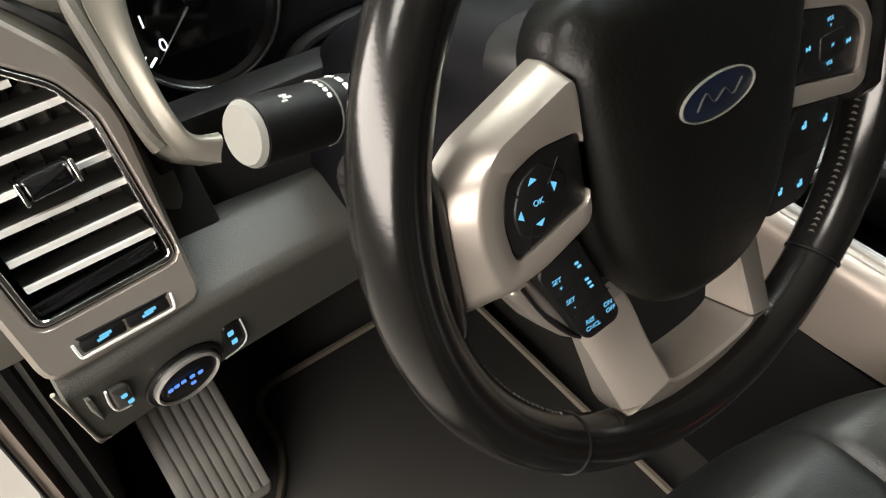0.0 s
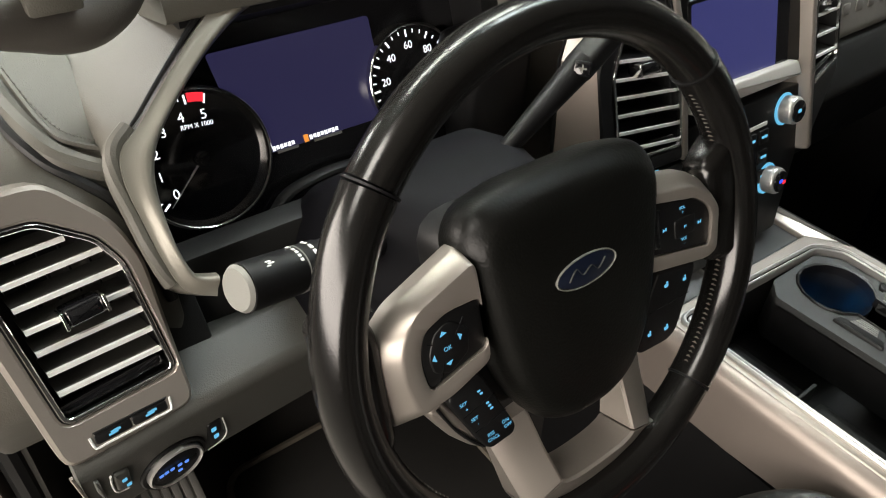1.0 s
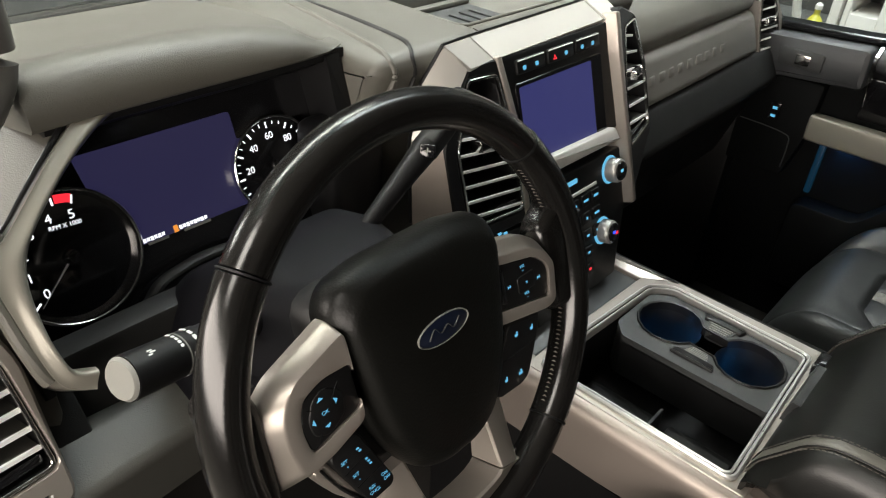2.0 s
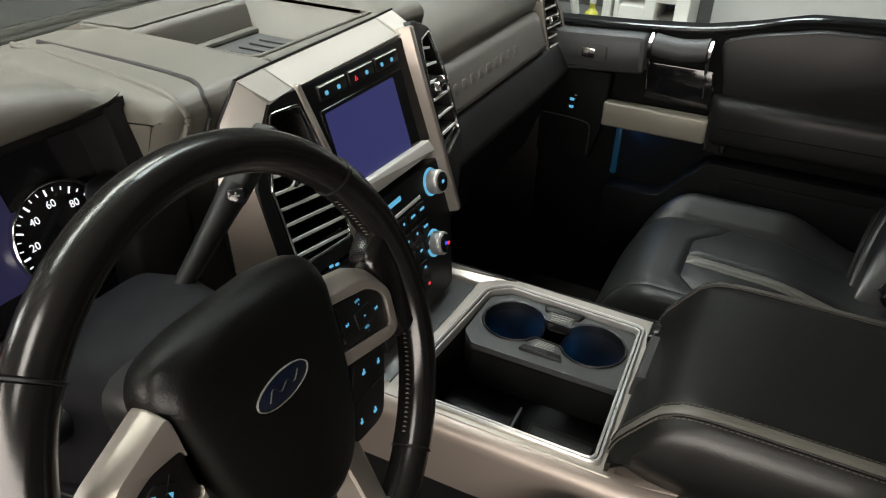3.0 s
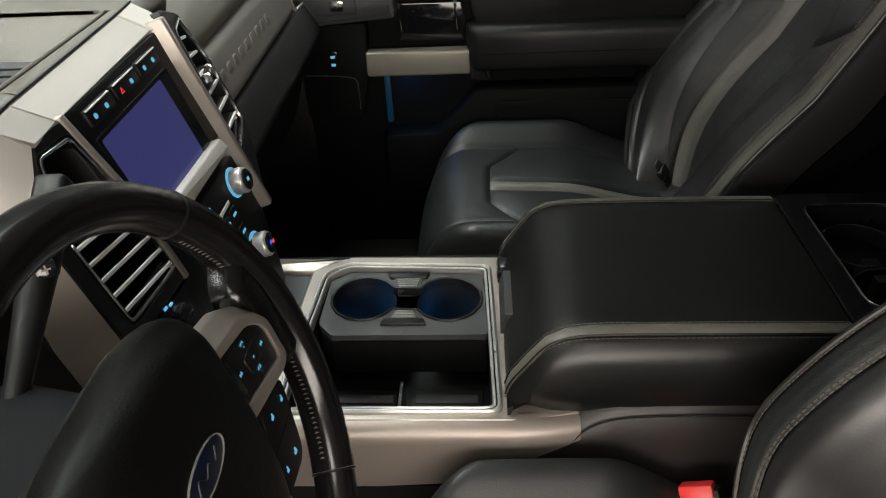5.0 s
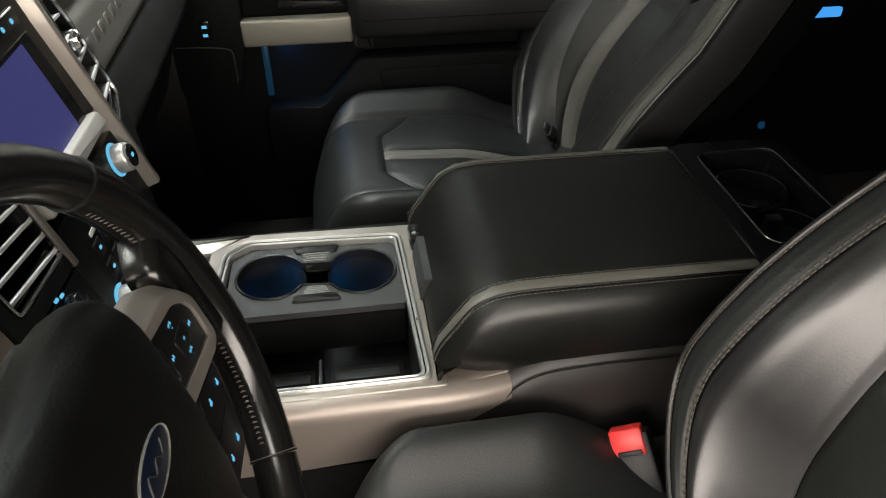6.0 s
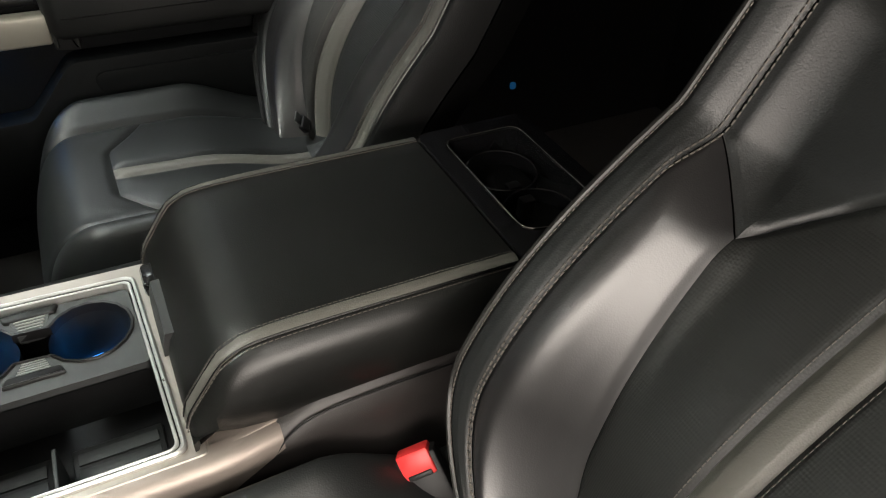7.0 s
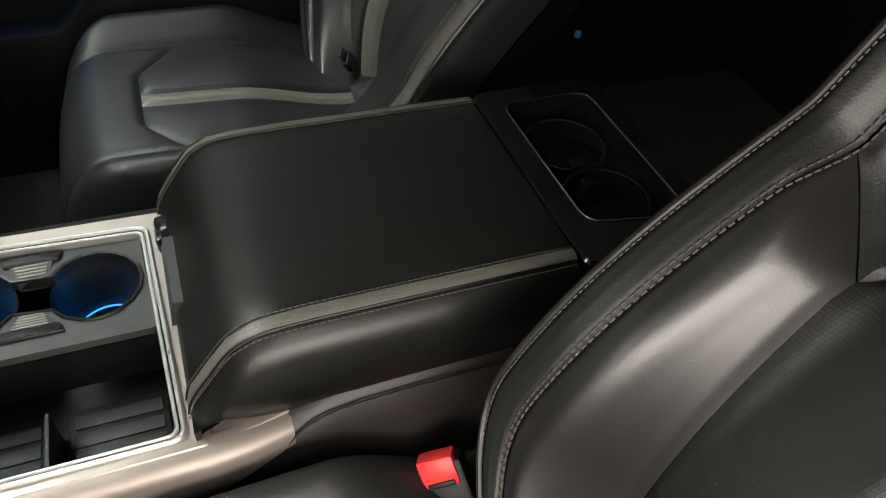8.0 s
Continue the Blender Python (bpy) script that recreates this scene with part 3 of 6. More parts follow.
part("status_symbol", slab(rect(-0.0505, -0.028, -0.046, -0.021), -0.004, -0.0034, MC, 0.0), M_ORANGE, clu)


def dial(cu, cv, r, numbers, a0, a1, red=False):
    d = part("dial", slab(ngon(cu, cv, r, n=48), -0.006, -0.003, MC, 0.0005), M_GLOSS, clu, "black dial with white marks")
    part("chrome_bezel", ring(ngon(cu, cv, r + 0.003, n=48), ngon(cu, cv, r, n=48), -0.006, 0.004, MC, 0.001), M_CHROME, d)
    n = 24
    for i in range(n + 1):
        a = radians(a0 + (a1 - a0) * i / n)
        big = i % 3 == 0
        r0, r1 = r * (0.80 if big else 0.86), r * 0.93
        h = 0.0009 if big else 0.0005
        c, s = math.cos(a), math.sin(a)
        pts = [(cu + c * r0 - s * h, cv + s * r0 + c * h), (cu + c * r1 - s * h, cv + s * r1 + c * h), (cu + c * r1 + s * h, cv + s * r1 - c * h), (cu + c * r0 + s * h, cv + s * r0 - c * h)]
        part("mark", slab(pts, -0.003, -0.0026, MC, 0.0), M_WHITE, d)
    if red:
        arc = [radians(a1 + 1 + 15 * k / 6) for k in range(7)]
        band_ = [(cu + math.cos(a) * r * 0.95, cv + math.sin(a) * r * 0.95) for a in arc] + [(cu + math.cos(a) * r * 0.82, cv + math.sin(a) * r * 0.82) for a in reversed(arc)]
        part("red_zone", slab(band_, -0.003, -0.0022, MC, 0.0), M_REDLIT, d, "glowing red warning zone")
    for k, txt in enumerate(numbers):
        a = radians(a0 + (a1 - a0) * k / (len(numbers) - 1))
        letters(txt, MC @ Matrix.Translation((cu + math.cos(a) * r * 0.64, cv + math.sin(a) * r * 0.64, -0.0025)), r * 0.2, M_WHITE, d)
    a = radians(a0 + 4)
    c, s = math.cos(a), math.sin(a)
    needle = [(cu - s * 0.001, cv + c * 0.001), (cu + c * r * 0.85, cv + s * r * 0.85), (cu + s * 0.001, cv - c * 0.001)]
    part("needle", slab(needle, -0.002, -0.001, MC, 0.0), M_SLAT, d)
    part("hub", slab(ngon(cu, cv, r * 0.12, n=20), -0.003, 0.001, MC, 0.001), M_GLOSS, d)
    return d


def letters(text, m, size, mat, parent, name="numeral"):
    """Text with the built-in font, as a thin mesh centred on m."""
    cu = bpy.data.curves.new(name, "FONT")
    cu.body, cu.size, cu.extrude, cu.align_x, cu.align_y = text, size, 0.0001, "CENTER", "CENTER"
    tmp = bpy.data.objects.new(name, cu)
    me = bpy.data.meshes.new_from_object(tmp)
    bpy.data.objects.remove(tmp)
    me.transform(m)
    me.materials.clear()
    me.materials.append(mat)
    ob = new(name, me)
    ob.parent = parent
    return ob


dial(-0.148, -0.013, 0.060, ["0", "1", "2", "3", "4", "5"], 218, 70, True)
dial(0.082, 0.000, 0.052, ["0", "20", "40", "60", "80", "100", "120"], 215, -35)
letters("RPM X 1000", MC @ Matrix.Translation((-0.143, 0.0155, -0.0025)) @ Matrix.Rotation(radians(-4), 4, "Z"), 0.0056, M_WHITE, clu, "caption")
# satin frame and black hood round it

FRAME_OUT = smooth_path([(-0.652, 0.675, 0.900), (-0.672, 0.681, 0.912), (-0.679, 0.692, 0.936), (-0.682, 0.707, 0.962), (-0.684, 0.722, 0.990), (-0.678, 0.734, 1.007), (-0.658, 0.746, 1.018), (-0.632, 0.762, 1.035), (-0.597, 0.784, 1.056), (-0.575, 0.795, 1.068), (-0.560, 0.800, 1.071)], 5)


def frame_band():
    """The wide satin band: a rounded cross-section swept between an outer and an inner edge."""
    away = Vector((-0.213, 0.834, -0.508))
    out = FRAME_OUT
    inn = smooth_path([(-0.646, 0.686, 0.913), (-0.660, 0.686, 0.918), (-0.665, 0.690, 0.930), (-0.667, 0.701, 0.949), (-0.665, 0.719, 0.976), (-0.658, 0.732, 0.995), (-0.645, 0.744, 1.009), (-0.620, 0.761, 1.026), (-0.588, 0.780, 1.044), (-0.556, 0.796, 1.057), (-0.536, 0.803, 1.062)], 5)
    rings = []
    for o, i in zip(out, inn):
        sec = [o + away * 0.03, o - away * 0.001]
        for k in range(1, 8):
            s = k / 8
            sec.append(o.lerp(i, s) - away * (0.001 + 0.006 * math.sin(math.pi * s ** 2.2)))
        sec += [i - away * 0.001, i + away * 0.045]
        rings.append(sec)
    return loft(rings)


part("satin_frame", frame_band(), M_FRAME, clu, "wide satin grey frame", 70)
part("frame_joint", tube([p + Vector((-0.001, 0.006, 0.001)) for p in FRAME_OUT[26:]], lambda f: 0.0012 + 0.0022 * f, 8), M_BLACK, clu, "dark joint round the frame")
part("frame_welt", tube([p + Vector((-0.004, 0.006, 0.0)) for p in FRAME_OUT[6:30]], 0.0062, 10), M_DASH, clu, "padded welt beside the frame")
part("lower_lip", tube([MC @ Vector((u, v, 0.012)) for u, v, w in smooth_path([(-0.172, -0.100, 0), (-0.150, -0.100, 0), (-0.128, -0.096, 0), (-0.105, -0.080, 0), (-0.087, -0.066, 0), (-0.060, -0.060, 0), (-0.024, -0.058, 0), (0.054, -0.066, 0), (0.13, -0.09, 0)], 5)], 0.007, 10, flat=0.7), M_DASH_DARK, clu)
hood = thing("cluster_hood", "padded dark hood over the instrument cluster", "dashboard hood")


def brow():
    """The padded lip over the instruments, tallest on the driver's side and running out towards the centre."""
    rings = []
    for x, top, y in ((-0.612, 1.096, 0.788), (-0.60, 1.106, 0.789), (-0.55, 1.1085, 0.790), (-0.47, 1.1065, 0.791), (-0.40, 1.101, 0.791), (-0.35, 1.092, 0.791), (-0.325, 1.083, 0.792), (-0.308, 1.0745, 0.794), (-0.294, 1.066, 0.800), (-0.282, 1.061, 0.806)):
        h = max(top - 1.068, 0.002)
        sec = [(y + 0.004, 1.064), (y, 1.068), (y + 0.003, 1.068 + 0.45 * h), (y + 0.010, 1.068 + 0.80 * h), (y + 0.022, 1.068 + 0.97 * h), (y + 0.036, top), (y + 0.060, top - 0.10 * h), (y + 0.110, 1.066 + 0.25 * h), (y + 0.18, 1.062), (1.15, 1.046), (1.15, 1.02), (y + 0.09, 1.046)]
        rings.append([(x, a, b) for a, b in sec])
    return loft(rings)


part("hood_pad", brow(), M_DASH, hood, "padded brow of the hood", 60)
rows_ = [p + Vector((0.001, 0.006, -0.001)) for p in FRAME_OUT[12:]]
part("hood_side", sheet(lambda a, b: (lambda p: Vector((p.x - 0.02 * b * (1 - a), p.y + (1.15 - p.y) * b, p.z + (1.034 - p.z) * b * b * (3 - 2 * b) + 0.010 * math.sin(math.pi * b) * a)))(rows_[min(int(a * (len(rows_) - 1) + 0.5), len(rows_) - 1)]), len(rows_) - 1, 24), M_DASH, hood, "smooth padded shoulder behind the frame", 60)
part("side_trim", box(-0.345, 0.752, 0.84, -0.262, 0.82, 0.995, 0.014, None, 3), M_BLACK, hood)
part("side_lining", loft([[(-0.312, 0.797, 1.062), (-0.292, 0.800, 1.062), (-0.292, 0.95, 1.05), (-0.312, 0.95, 1.05)], [(-0.312, 0.775, 0.98), (-0.288, 0.775, 0.98), (-0.288, 0.95, 0.98), (-0.312, 0.95, 0.98)]]), M_BLACK, hood)
part("hood_lining", prism([(0.800, 1.0660), (0.87, 1.047), (0.90, 1.02), (0.87, 1.02), (0.800, 1.056)], -0.60, -0.285, 0.0), M_BLACK, hood)

# ---- centre stack ----
MS = lean((0, 0.70, 1.0), 17)
st = thing("centre_stack", "centre stack with a lit violet screen between silver rails", "centre stack")
part("face", slab(rounded([(-0.128, -0.105), (0.135, -0.105), (0.128, 0.045), (-0.134, 0.045)], 0.006, 3), -0.03, 0.002, MS, 0.002), M_BLACK, st)
part("screen_rim", ring(rounded(rect(-0.101, -0.108, 0.092, 0.008), 0.004, 3), rounded(rect(-0.094, -0.102, 0.0665, 0.002), 0.003, 3), 0.0, 0.003, MS, 0.001), M_GLOSS, st)
part("screen", slab(rect(-0.095, -0.103, 0.0675, 0.003), 0.0015, 0.0022, MS, 0.0), M_SCREEN, st, "violet-blue glowing touch screen")


def plate(corners, thick, e=0.0015):
    """A four-cornered plate in space with softened rims; corners run round its upper face."""
    c = [Vector(p) for p in corners]
    n = (c[1] - c[0]).cross(c[2] - c[0]).normalized()
    mid = sum(c, Vector()) / len(c)
    small = [p + (mid - p).normalized() * e * 1.4 for p in c]
    return loft([[p - n * thick for p in c], [p - n * e for p in c], small])


# bright band along the top, bent up from the screen's face, and its end caps
part("silver_band", plate([(-0.133, 0.711, 1.043), (0.110, 0.713, 1.0475), (0.101, 0.744, 1.0675), (-0.152, 0.735, 1.0675)], 0.012), M_TRIM, st, "satin silver top band")
part("band_cap", plate([(-0.177, 0.708, 1.041), (-0.1335, 0.710, 1.0435), (-0.1525, 0.735, 1.0685), (-0.205, 0.728, 1.070)], 0.012), M_TRIM, st)
part("band_cap", plate([(0.1105, 0.711, 1.048), (0.153, 0.710, 1.047), (0.150, 0.747, 1.069), (0.1015, 0.744, 1.0685)], 0.012), M_TRIM, st)
part("band_joint", tube([(-0.2055, 0.7292, 1.0705), (-0.1525, 0.7365, 1.0690), (0.1015, 0.7455, 1.0690), (0.151, 0.7485, 1.0695)], 0.0016, 6), M_BLACK, st, "dark joint behind the silver band")
part("flank_joint", tube([(-0.2055, 0.7285, 1.0700), (-0.2275, 0.7385, 1.028), (-0.2445, 0.7365, 0.965), (-0.2515, 0.7235, 0.865)], 0.0020, 6), M_BLACK, st)
for u0 in (-0.097, -0.033, 0.030):
    rk = part("rocker_switch", slab(rounded(rect(u0, 0.018, u0 + 0.057, 0.036), 0.003, 3), 0.0, 0.006, MS, 0.0015), M_BLACK, st)
    part("chrome_line", slab(rect(u0 + 0.002, 0.0335, u0 + 0.055, 0.0352), 0.0055, 0.0068, MS, 0.0003), M_SLAT, rk)
    for k in (0, 1):
        red = abs(u0 + 0.033) < 0.001 and k == 0
        c = u0 + 0.0135 + k * 0.0255
        sym = [(c - 0.004, 0.0215), (c + 0.004, 0.0215), (c, 0.0285)] if red else rounded(rect(c - 0.0032, 0.0222, c + 0.0032, 0.0275), 0.0018, 2)
        sym = ring(sym, inset(sym, 0.0011), 0.0058, 0.0064, MS, 0.0002) if red else slab(sym, 0.0058, 0.0064, MS, 0.0)
        part("symbol", sym, M_REDLIT if red else M_CYAN, rk)
# protruding silver ledge and the radio below
MR = lean((0, 0.668, 0.885), 15)
part("ledge", slab(rounded([(-0.10, 0.003), (0.112, -0.001), (0.100, 0.020), (-0.10, 0.026)], 0.004, 3), -0.03, 0.016, MR, 0.003), M_TRIM, st)
rd = part("radio_panel", slab(rounded([(-0.11, -0.21), (0.09, -0.21), (0.135, -0.10), (0.132, -0.016), (-0.11, -0.012)], 0.006, 3), -0.04, 0.006, MR, 0.002), M_BLACK, st, "black radio panel with cyan backlit keys")
part("disc_slot", slab(rounded(rect(-0.055, -0.052, 0.055, -0.047), 0.001, 2), 0.005, 0.0075, MR, 0.0005), M_SLAT, rd)
part("display_bar", slab(rounded(rect(-0.030, -0.034, 0.008, -0.027), 0.002, 2), 0.0058, 0.0066, MR, 0.0), M_CYAN, rd)
random.seed(4)
for row in range(5):
    for col in range(5):
        u, v = -0.055 + col * 0.026, -0.066 - row * 0.027
        if u > 0.055 - 0.012 * (row > 2):
            continue
        key = part("radio_key", slab(rounded(rect(u - 0.010, v - 0.009, u + 0.010, v + 0.009), 0.002, 2), 0.005, 0.0085, MR, 0.001), M_BLACK, st)
        w = random.choice((0.0022, 0.003, 0.0035, 0.006))
        part("symbol", slab(rounded(rect(u - w, v - 0.0018, u + w, v + 0.0018), 0.001, 2), 0.0082, 0.0089, MR, 0.0), M_REDLIT if (row, col) == (4, 3) else M_CYAN, key)


def knob(name, u, v, r, label, mat_dot):
    k = part(name, slab(ngon(u, v, r), 0.006, 0.026, MR, 0.004), M_KNOB, st, label)
    part("light_ring", ring(ngon(u, v, r + 0.0032), ngon(u, v, r - 0.001), 0.004, 0.008, MR, 0.001), M_CYAN, k, "glowing cyan ring")
    cap = part("cap", slab(ngon(u, v, r * 0.80), 0.025, 0.0275, MR, 0.001), M_GLOSS, k)
    for i, mt in enumerate(mat_dot):
        part("symbol", slab(rounded(rect(u - 0.004 + i * 0.007, v - 0.0016 - i * 0.003, u + 0.003 + i * 0.007, v + 0.003 - i * 0.003), 0.001, 2), 0.0273, 0.0280, MR, 0.0), mt, cap)
    return k


knob("radio_knob", 0.092, -0.042, 0.0178, "bright metal radio knob with a cyan ring", [M_CYAN])
knob("climate_knob", 0.063, -0.128, 0.0178, "bright metal temperature knob with a cyan ring", [M_BLUE, M_REDLIT])
knob("climate_knob", -0.075, -0.128, 0.0178, "bright metal temperature knob with a cyan ring", [M_BLUE, M_REDLIT])

# inner vents on both sides of the screen, turned outwards, in chamfered silver surrounds
ML = lean((-0.165, 0.684, 0.952), 17, -4)
v_in = [(-0.045, -0.088), (0.048, -0.092), (0.046, 0.0), (0.028, 0.078), (-0.018, 0.080), (-0.048, 0.005)]
v_out = [(-0.068, -0.110), (0.058, -0.112), (0.055, 0.005), (0.036, 0.098), (-0.014, 0.097), (-0.072, 0.014)]
sl = [(-0.047, 0.0185 - k * 0.0190, u, 0.0085 - k * 0.0190) for k, u in enumerate((0.034, 0.042, 0.044, 0.046, 0.047, 0.047))]
air_vent("air_vent", ML, v_in, sl, "centre air vent with thin bright-edged black slats in a black surround", v_out, M_BLACK, tab=(-0.002, 0.004), fine=True)
MRV = lean((0.190, 0.690, 0.955), 17, 13)
mir = lambda pts: [(-x, y) for x, y in reversed(pts)]
sr = [(-0.044, 0.070 - k * 0.0265, min(0.042, 0.008 + k * 0.014), 0.058 - k * 0.0265) for k in range(6)]
air_vent("air_vent", MRV, mir(v_in), sr, "centre air vent with silver-edged slats beside a silver rail", [(0.053, 0.006), (0.022, 0.088), (-0.044, 0.112), (-0.070, 0.055), (-0.074, -0.175), (0.050, -0.105)], M_BLACK, tab=(0.0, 0.004))
part("silver_rail", slab(rounded([(-0.0745, -0.176), (-0.061, -0.176), (-0.0595, -0.06), (-0.0600, 0.05), (-0.0560, 0.106), (-0.0700, 0.108), (-0.0735, 0.055)], 0.003, 3), -0.028, 0.006, MRV, 0.003), M_SILVER, st, "satin silver rail beside the screen")
part("silver_rail", slab(rounded([(0.050, -0.112), (0.059, -0.112), (0.058, 0.005), (0.038, 0.100), (0.029, 0.098), (0.049, 0.004)], 0.003, 3), -0.02, 0.004, ML, 0.002), M_SILVER, st, "satin silver rail beside the screen")
MEV = lean((0.795, 0.712, 0.92), 17, -6)
air_vent("air_vent", MEV, [(x * 0.8, y) for x, y in mir(v_in)], [(-0.036, v, 0.036, v) for v in (-0.070, -0.050, -0.030, -0.010, 0.010, 0.030, 0.050)], "passenger's outer air vent in a silver surround", [(x * 0.8, y * 0.92) for x, y in mir(v_out)], tab=(0.0, 0.004))

# broad bright flank that closes the left vent towards the driver
def vent_flank():
    fr_edge = [(-0.014, 0.096), (-0.046, 0.060), (-0.071, 0.015), (-0.071, -0.09), (-0.069, -0.168)]
    back = [(-0.205, 0.727, 1.068), (-0.226, 0.737, 1.028), (-0.243, 0.735, 0.965), (-0.250, 0.722, 0.865), (-0.250, 0.705, 0.79)]
    rings = []
    for (u, v), b in zip(fr_edge, back):
        a, b = ML @ Vector((u, v, 0.001)), Vector(b)
        i = Vector((0.014, 0.006, -0.004))
        rings.append([a, a.lerp(b, 0.06) + Vector((-0.001, 0, 0)), b, b + i, a + Vector((0.006, 0.012, -0.004))])
    return loft(rings[:3]), loft(rings[2:])


part("lower_panel", slab(rounded([(-0.066, -0.172), (0.056, -0.172), (0.056, -0.115), (-0.066, -0.113)], 0.004, 3), -0.03, 0.0, ML, 0.002), M_BLACK, st)
part("mode_knob", slab(ngon(0.012, -0.128, 0.011, n=24), 0.0, 0.014, ML, 0.002), M_GLOSS, st)
for u, v in ((0.0, -0.108), (0.010, -0.1105)):
    part("symbol", slab(rounded(rect(u - 0.003, v - 0.0045, u + 0.003, v - 0.0015), 0.0008, 2), 0.0008, 0.0024, ML, 0.0), M_CYAN, st)
# One flank in two tones: lit upper part, shaded lower part, by colour.
flank_top, flank_low = vent_flank()
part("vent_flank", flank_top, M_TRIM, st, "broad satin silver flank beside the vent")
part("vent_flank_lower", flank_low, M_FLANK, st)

# ---- steering wheel ----
W0 = lean((-0.455, 0.487, 0.925), 19)
wheel = thing("steering_wheel", "worn black leather steering wheel with silver spokes and lit buttons", "steering wheel")
RIM, TUBE = 0.1888, 0.0165


def rim_point(a, r=0.0, w=0.0):
    return W0 @ Vector((0.006 + (RIM + r) * math.cos(a), 0.011 + (RIM + r) * math.sin(a), -0.012 + w))


def rim_arc(a0, a1, radius, n=40, closed=False):
    path = [rim_point(a0 + (a1 - a0) * i / n) for i in range(n + (0 if closed else 1))]
    up = W0.to_3x3() @ Vector((0, 0, 1))
    return tube(path, radius, 16, closed, 1.12, up)


part("rim_top", rim_arc(radians(42), radians(138), TUBE), M_WHEEL, wheel)
part("rim_left", rim_arc(radians(139), radians(230), TUBE + 0.0006), M_WHEEL, wheel)
part("rim_right", rim_arc(radians(-50), radians(41), TUBE + 0.0006), M_WHEEL, wheel)
part("rim_bottom", rim_arc(radians(231), radians(309), TUBE), M_WHEEL, wheel)
for a in (41.5, 138.5, 230.5, -50.5):
    ar = radians(a)
    part("rim_seam", tube([rim_point(ar - 0.004), rim_point(ar + 0.004)], TUBE + 0.0012, 20, flat=1.12, up=W0.to_3x3() @ Vector((0, 0, 1))), M_BLACK, wheel)


def stitches(a0, a1, n):
    bm = bmesh.new()
    for i in range(n):
        a = radians(a0 + (a1 - a0) * i / n)
        p = [rim_point(a, -TUBE * 0.93 + 0.001, 0.0055), rim_point(a + 0.012, -TUBE * 0.99 - 0.0006, 0.0), rim_point(a, -TUBE * 0.93 + 0.001, -0.0055)]
        tube_into(bm, p, 0.0009, 5)
    return bm


part("rim_stitching", stitches(-47, 38, 58), M_STITCH, wheel, "taupe cross stitching")
part("rim_stitching", stitches(142, 227, 58), M_STITCH, wheel, "taupe cross stitching")
# airbag pad: a soft chamfer round a gently domed face
half = [(0.020, -0.088), (0.046, -0.075), (0.067, -0.042), (0.0795, 0.005), (0.0900, 0.082), (0.078, 0.101), (0.045, 0.108)]
pad = [(-x, y) for x, y in half] + [(x, y) for x, y in reversed(half)]
po = rounded(pad, 0.022, 4)
pad_rings = []
for f, w in ((0.97, -0.034), (1.0, -0.022), (1.0, -0.012), (0.985, -0.006), (0.955, -0.001), (0.90, 0.0048), (0.86, 0.0076), (0.80, 0.0096), (0.68, 0.0113), (0.50, 0.0127), (0.30, 0.0135), (0.10, 0.0138), (0.02, 0.0138)):
    pad_rings.append([(x * f, (y - 0.012) * f + 0.012, w) for x, y in po])
part("airbag_cover", loft(pad_rings, matrix=W0), M_PAD, wheel, "domed black airbag cover", 60)
BC, BV = -0.0045, 0.0375
bdg = part("badge", slab(ngon(BC, BV, 0.0270, 0.0104, 40), 0.006, 0.0143, W0, 0.001), M_BADGE, wheel, "dark blue oval badge with a thin silver rim")
part("badge_rim", ring(ngon(BC, BV, 0.0282, 0.0114, 40), ngon(BC, BV, 0.0272, 0.0105, 40), 0.006, 0.0149, W0, 0.0004), M_CAP, bdg)
part("badge_stroke", tube([W0 @ Vector((BC + x, BV + y, 0.0146)) for x, y, z in smooth_path([(-0.017, -0.003, 0), (-0.010, 0.004, 0), (-0.004, -0.002, 0), (0.004, 0.002, 0), (0.010, -0.003, 0), (0.017, 0.003, 0)], 5)], 0.0007, 6, flat=0.5), M_LINER, bdg)


def bezel(outer, crease, inner, r):
    """A satin spoke bezel: a broad flank that slopes up to a crease, then a flat face round the button pad."""
    o, c, i = rounded(outer, r, 4), rounded(crease, r, 4), rounded(inner, min(r, 0.006), 4)
    mix = lambda a, b, f: [(p[0] + (q[0] - p[0]) * f, p[1] + (q[1] - p[1]) * f) for p, q in zip(a, b)]
    at = lambda pts, w: [(x, y, w) for x, y in pts]
    rings = [at(i, -0.014), at(o, -0.022), at(o, -0.013), at(mix(o, c, 0.08), -0.0105), at(mix(o, c, 0.5), -0.0035), at(mix(o, c, 0.90), 0.0030), at(mix(o, c, 1.0), 0.0042), at(mix(c, i, 0.12), 0.0046), at(mix(c, i, 0.92), 0.0046), at(i, 0.0040), at(i, -0.014)]
    return loft(rings, caps=False, matrix=W0)


def caption(txt, u, v, size, host, w=0.0047):
    letters(txt, W0 @ Matrix.Translation((u, v, w)), size, M_CYAN, host, "caption")


def mark(pts, host, w=0.0043):
    part("symbol", slab(pts, w, w + 0.0006, W0, 0.0), M_CYAN, host)


def dot(u, v, a, b, host, w=0.0043):
    mark(rounded(rect(u - a, v - b, u + a, v + b), min(a, b) * 0.6, 2), host, w)


